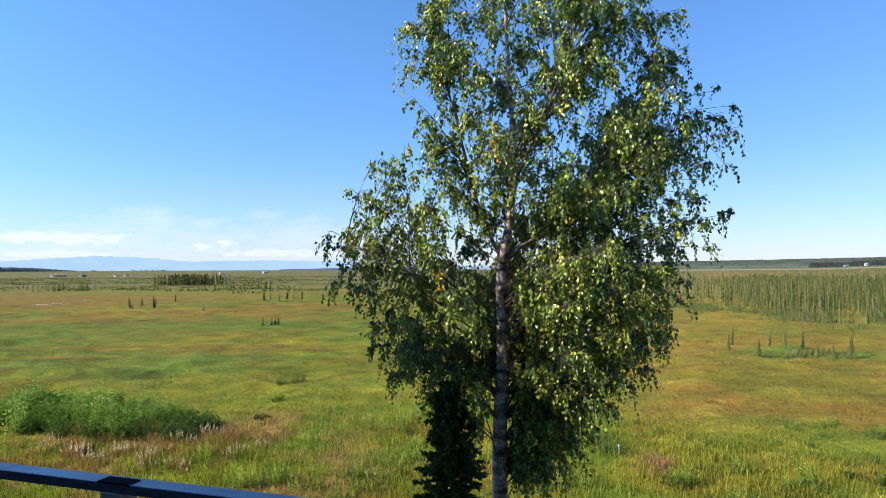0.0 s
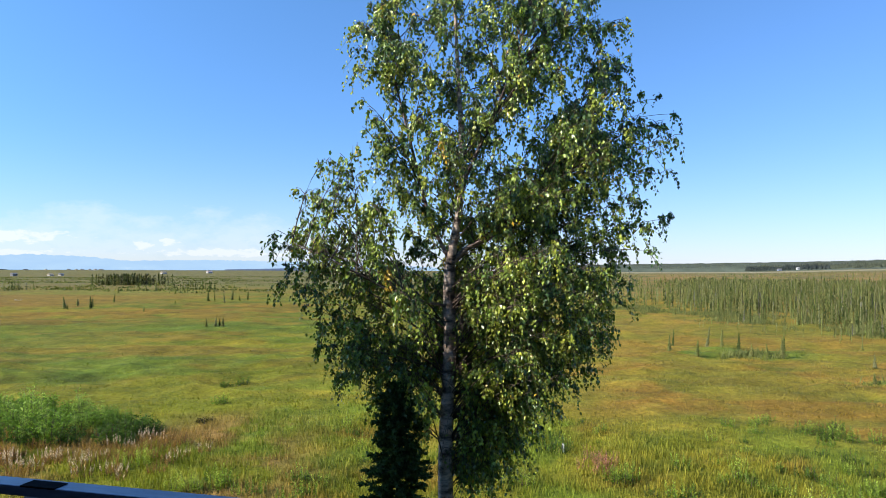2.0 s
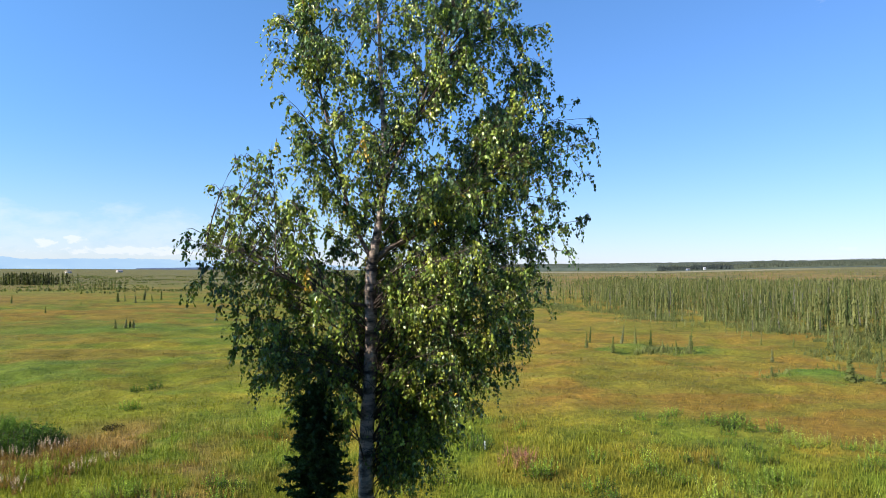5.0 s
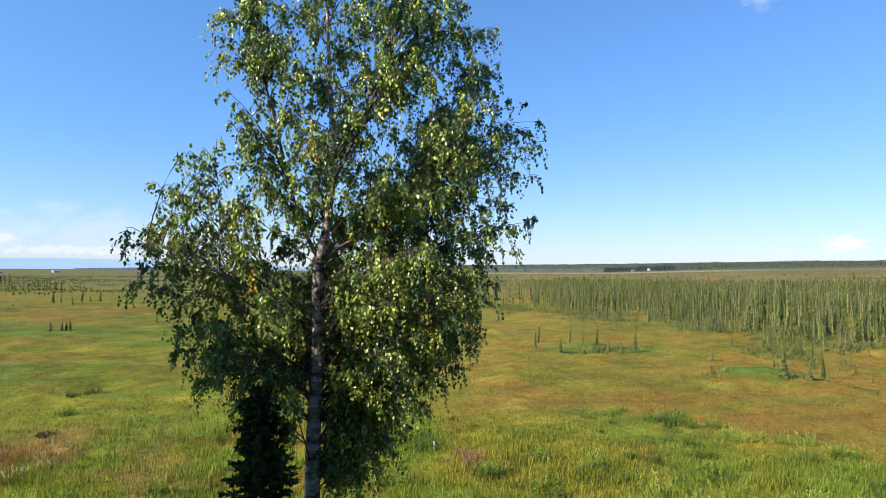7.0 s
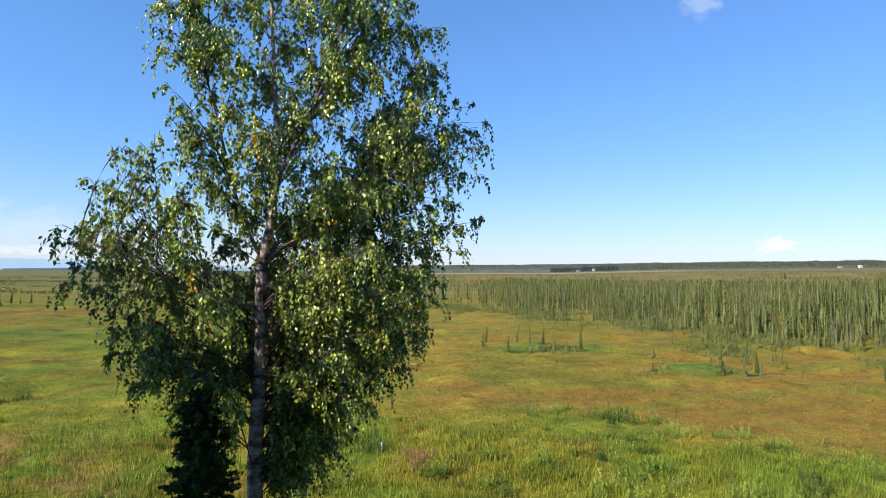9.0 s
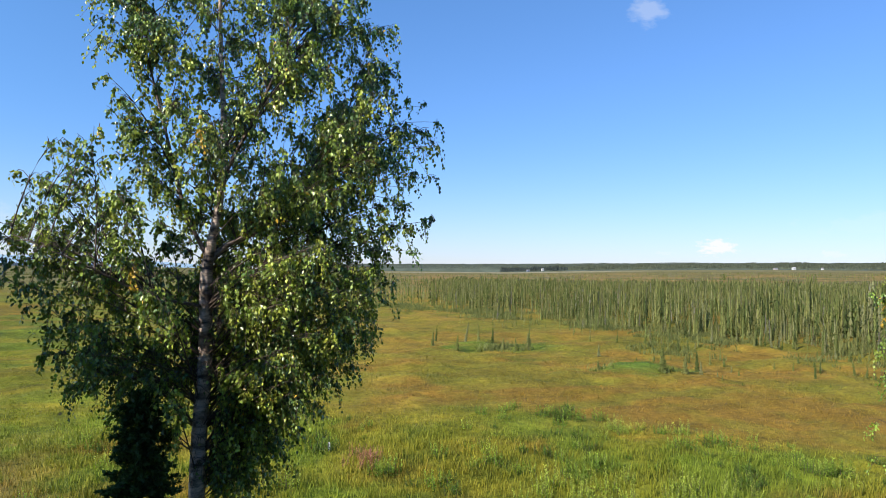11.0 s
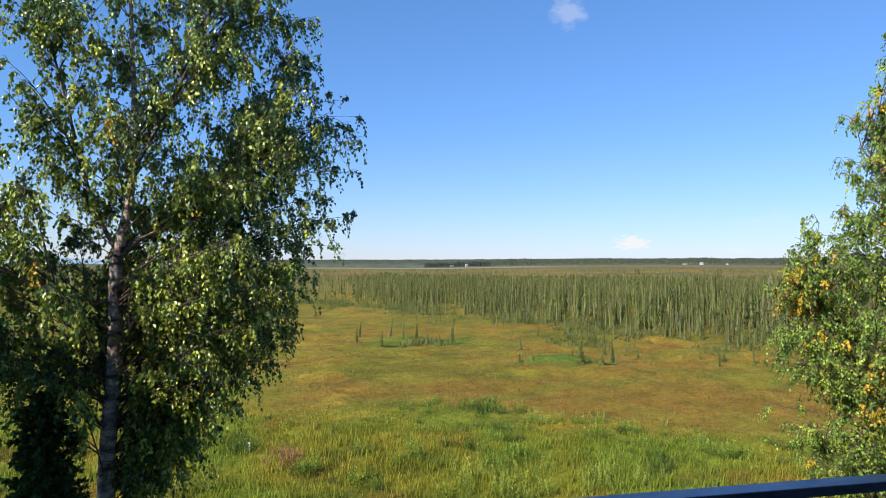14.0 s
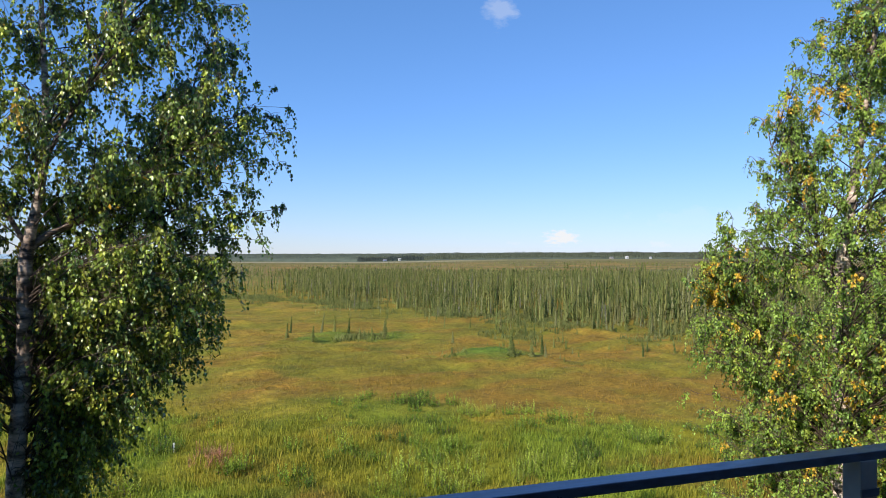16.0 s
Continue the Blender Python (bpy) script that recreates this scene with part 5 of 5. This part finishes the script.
def driftwood(x, y, long, turn):
    """A bleached log lying on the bog."""
    rng = np.random.default_rng(int(abs(x * 10)))
    k = np.linspace(0, 1, 9)
    pts = np.stack([(k - 0.5) * long, 0.25 * np.sin(k * 4 + x), 0.07 + 0.04 * np.cos(k * 5)], 1)
    v, f = tube_arrays([(pts, 0.11 - 0.05 * k + rng.normal(0, 0.008, 9))], 8)
    ob = thing("driftwood_log", pose(x, y, float(ground_z(x, y)), 0, 0, turn), "pale bleached log lying on the rusty bog", "log", "driftwood on the bog")
    part("stem", mesh_np("stem", v, f, DRIFT, None, True), DRIFT, ob)
    v, f = tube_arrays([(np.array([[0.3, 0, 0.08], [0.5, 0.15, 0.25], [0.6, 0.25, 0.36]]), np.array([0.04, 0.025, 0.01]))], 6)
    part("branch_stub", mesh_np("branch_stub", v, f, DRIFT, None, True), DRIFT, ob)


DRIFT = plain("driftwood", (0.36, 0.33, 0.28), 0.85, 0, 0.25, 2.0, 0.02)
stake()
driftwood(-87.6, 147.3, 3.6, 12)
driftwood(-90.6, 145.8, 2.6, -8)
driftwood(-91.2, 165.4, 1.6, 20)
WATER = plain("inlet_water", (0.1, 0.2, 0.3), 0.25, 0, 0.1, 0.01)
bm = bmesh.new()
vs = [bm.verts.new(plan(yw, d, 0.35)) for yw, d in ((46, 3700), (46, 4890), (3, 4890), (3, 3950))]
bm.faces.new(vs)
tagged(part("water", bm, WATER, None), "thin blue strip of inlet water at the horizon", "water", kind="structure")


# ---- deck and house ----
FRAME = Matrix(((UX, -UY, 0, 0), (UY, UX, 0, 0), (0, 0, 1, 0), (0, 0, 0, 1)))     # along the rail, outward, up
RAIL_TOP, RAIL_OUT = 7.5, 1.277


def rail_mat():
    m, n, l, b, out = material("dark_painted_rail")
    f = noise_node(n, l, 60, 5, 0.6, (0.25, 1, 1))
    g = noise_node(n, l, 4, 4, 0.6)
    c = mixrgb(n, l, "MULTIPLY", 1.0, (0.07, 0.095, 0.15), ramp(n, l, f, [(0.3, (0.75,) * 3), (0.7, (1.3,) * 3)]))
    l.new(c, b.inputs["Base Color"])
    l.new(ramp(n, l, g, [(0.3, (0.25,) * 3), (0.7, (0.4,) * 3)]), b.inputs["Roughness"])
    b.inputs["Specular IOR Level"].default_value = 0.9
    b.inputs["Metallic"].default_value = 0.5
    bump(n, l, b, f, 0.15, 0.002)
    return m


RAIL = rail_mat()
POST = plain("grey_post", (0.27, 0.27, 0.265), 0.6, 0, 0.15, 9, 0.002)
rail = thing("deck_railing", FRAME.copy(), "dark painted deck railing with square posts", "railing")
bm = bmesh.new()
box(bm, (-8.9, RAIL_OUT - 0.052, RAIL_TOP - 0.023), (8.9, RAIL_OUT, RAIL_TOP), bevel=0.003)
part("cap_rail", bm, RAIL, rail, "dark smooth cap rail")
# thin black sheet in place of a shadow on the cap rail
bm = bmesh.new()
box(bm, (-1.243, RAIL_OUT - 0.0525, RAIL_TOP - 0.002), (-1.15, RAIL_OUT - 0.014, RAIL_TOP + 0.002))
part("shadow_sheet", bm, plain("rail_shadow", (0.012, 0.012, 0.013), 0.95, spec=0.05), rail, "matt black patch standing in for a shadow on the cap rail")
for u in (-7.2, -4.2, -1.2, 1.79, 4.8, 7.8):
    bm = bmesh.new()
    box(bm, (u - 0.03, RAIL_OUT - 0.056, 6.4), (u + 0.03, RAIL_OUT - 0.002, RAIL_TOP - 0.022), bevel=0.003)
    post = part("post", bm, POST, rail, "grey square post")
    bm = bmesh.new()
    box(bm, (u - 0.032, RAIL_OUT - 0.060, 7.385), (u + 0.032, RAIL_OUT - 0.0555, 7.405))
    part("bracket", bm, RAIL, post, "dark metal bracket on a post")
bm = bmesh.new()
box(bm, (-8.9, RAIL_OUT - 0.05, 6.52), (8.9, RAIL_OUT - 0.02, 6.56))
part("bottom_rail", bm, RAIL, rail)

DECK = plain("deck_boards", (0.22, 0.17, 0.13), 0.7, 0, 0.25, 5, 0.003)
bm = bmesh.new()
box(bm, (-8.98, -1.98, 6.2), (8.98, RAIL_OUT + 0.02, 6.4), FRAME)
tagged(part("floor", bm, DECK, None), "weathered wooden deck floor", "floor", kind="structure")
SIDING = plain("brown_siding", (0.2, 0.15, 0.11), 0.8, 0, 0.2, 3, 0.004)
bm = bmesh.new()
box(bm, (-9.0, -2.25, 0.0), (9.0, -2.0, 12.6), FRAME)
tagged(part("wall_house", bm, SIDING, None), "plain brown house wall behind the deck", "wall", kind="structure")
# added wall, out of view, that keeps the sun off the birch's lower crown
bm = bmesh.new()
box(bm, (-9.25, -2.25, 0.0), (-9.0, 5.6, 12.6), FRAME)
tagged(part("wall_shade", bm, SIDING, None), "added unseen brown wall that shades the lower birch", "wall", kind="structure")
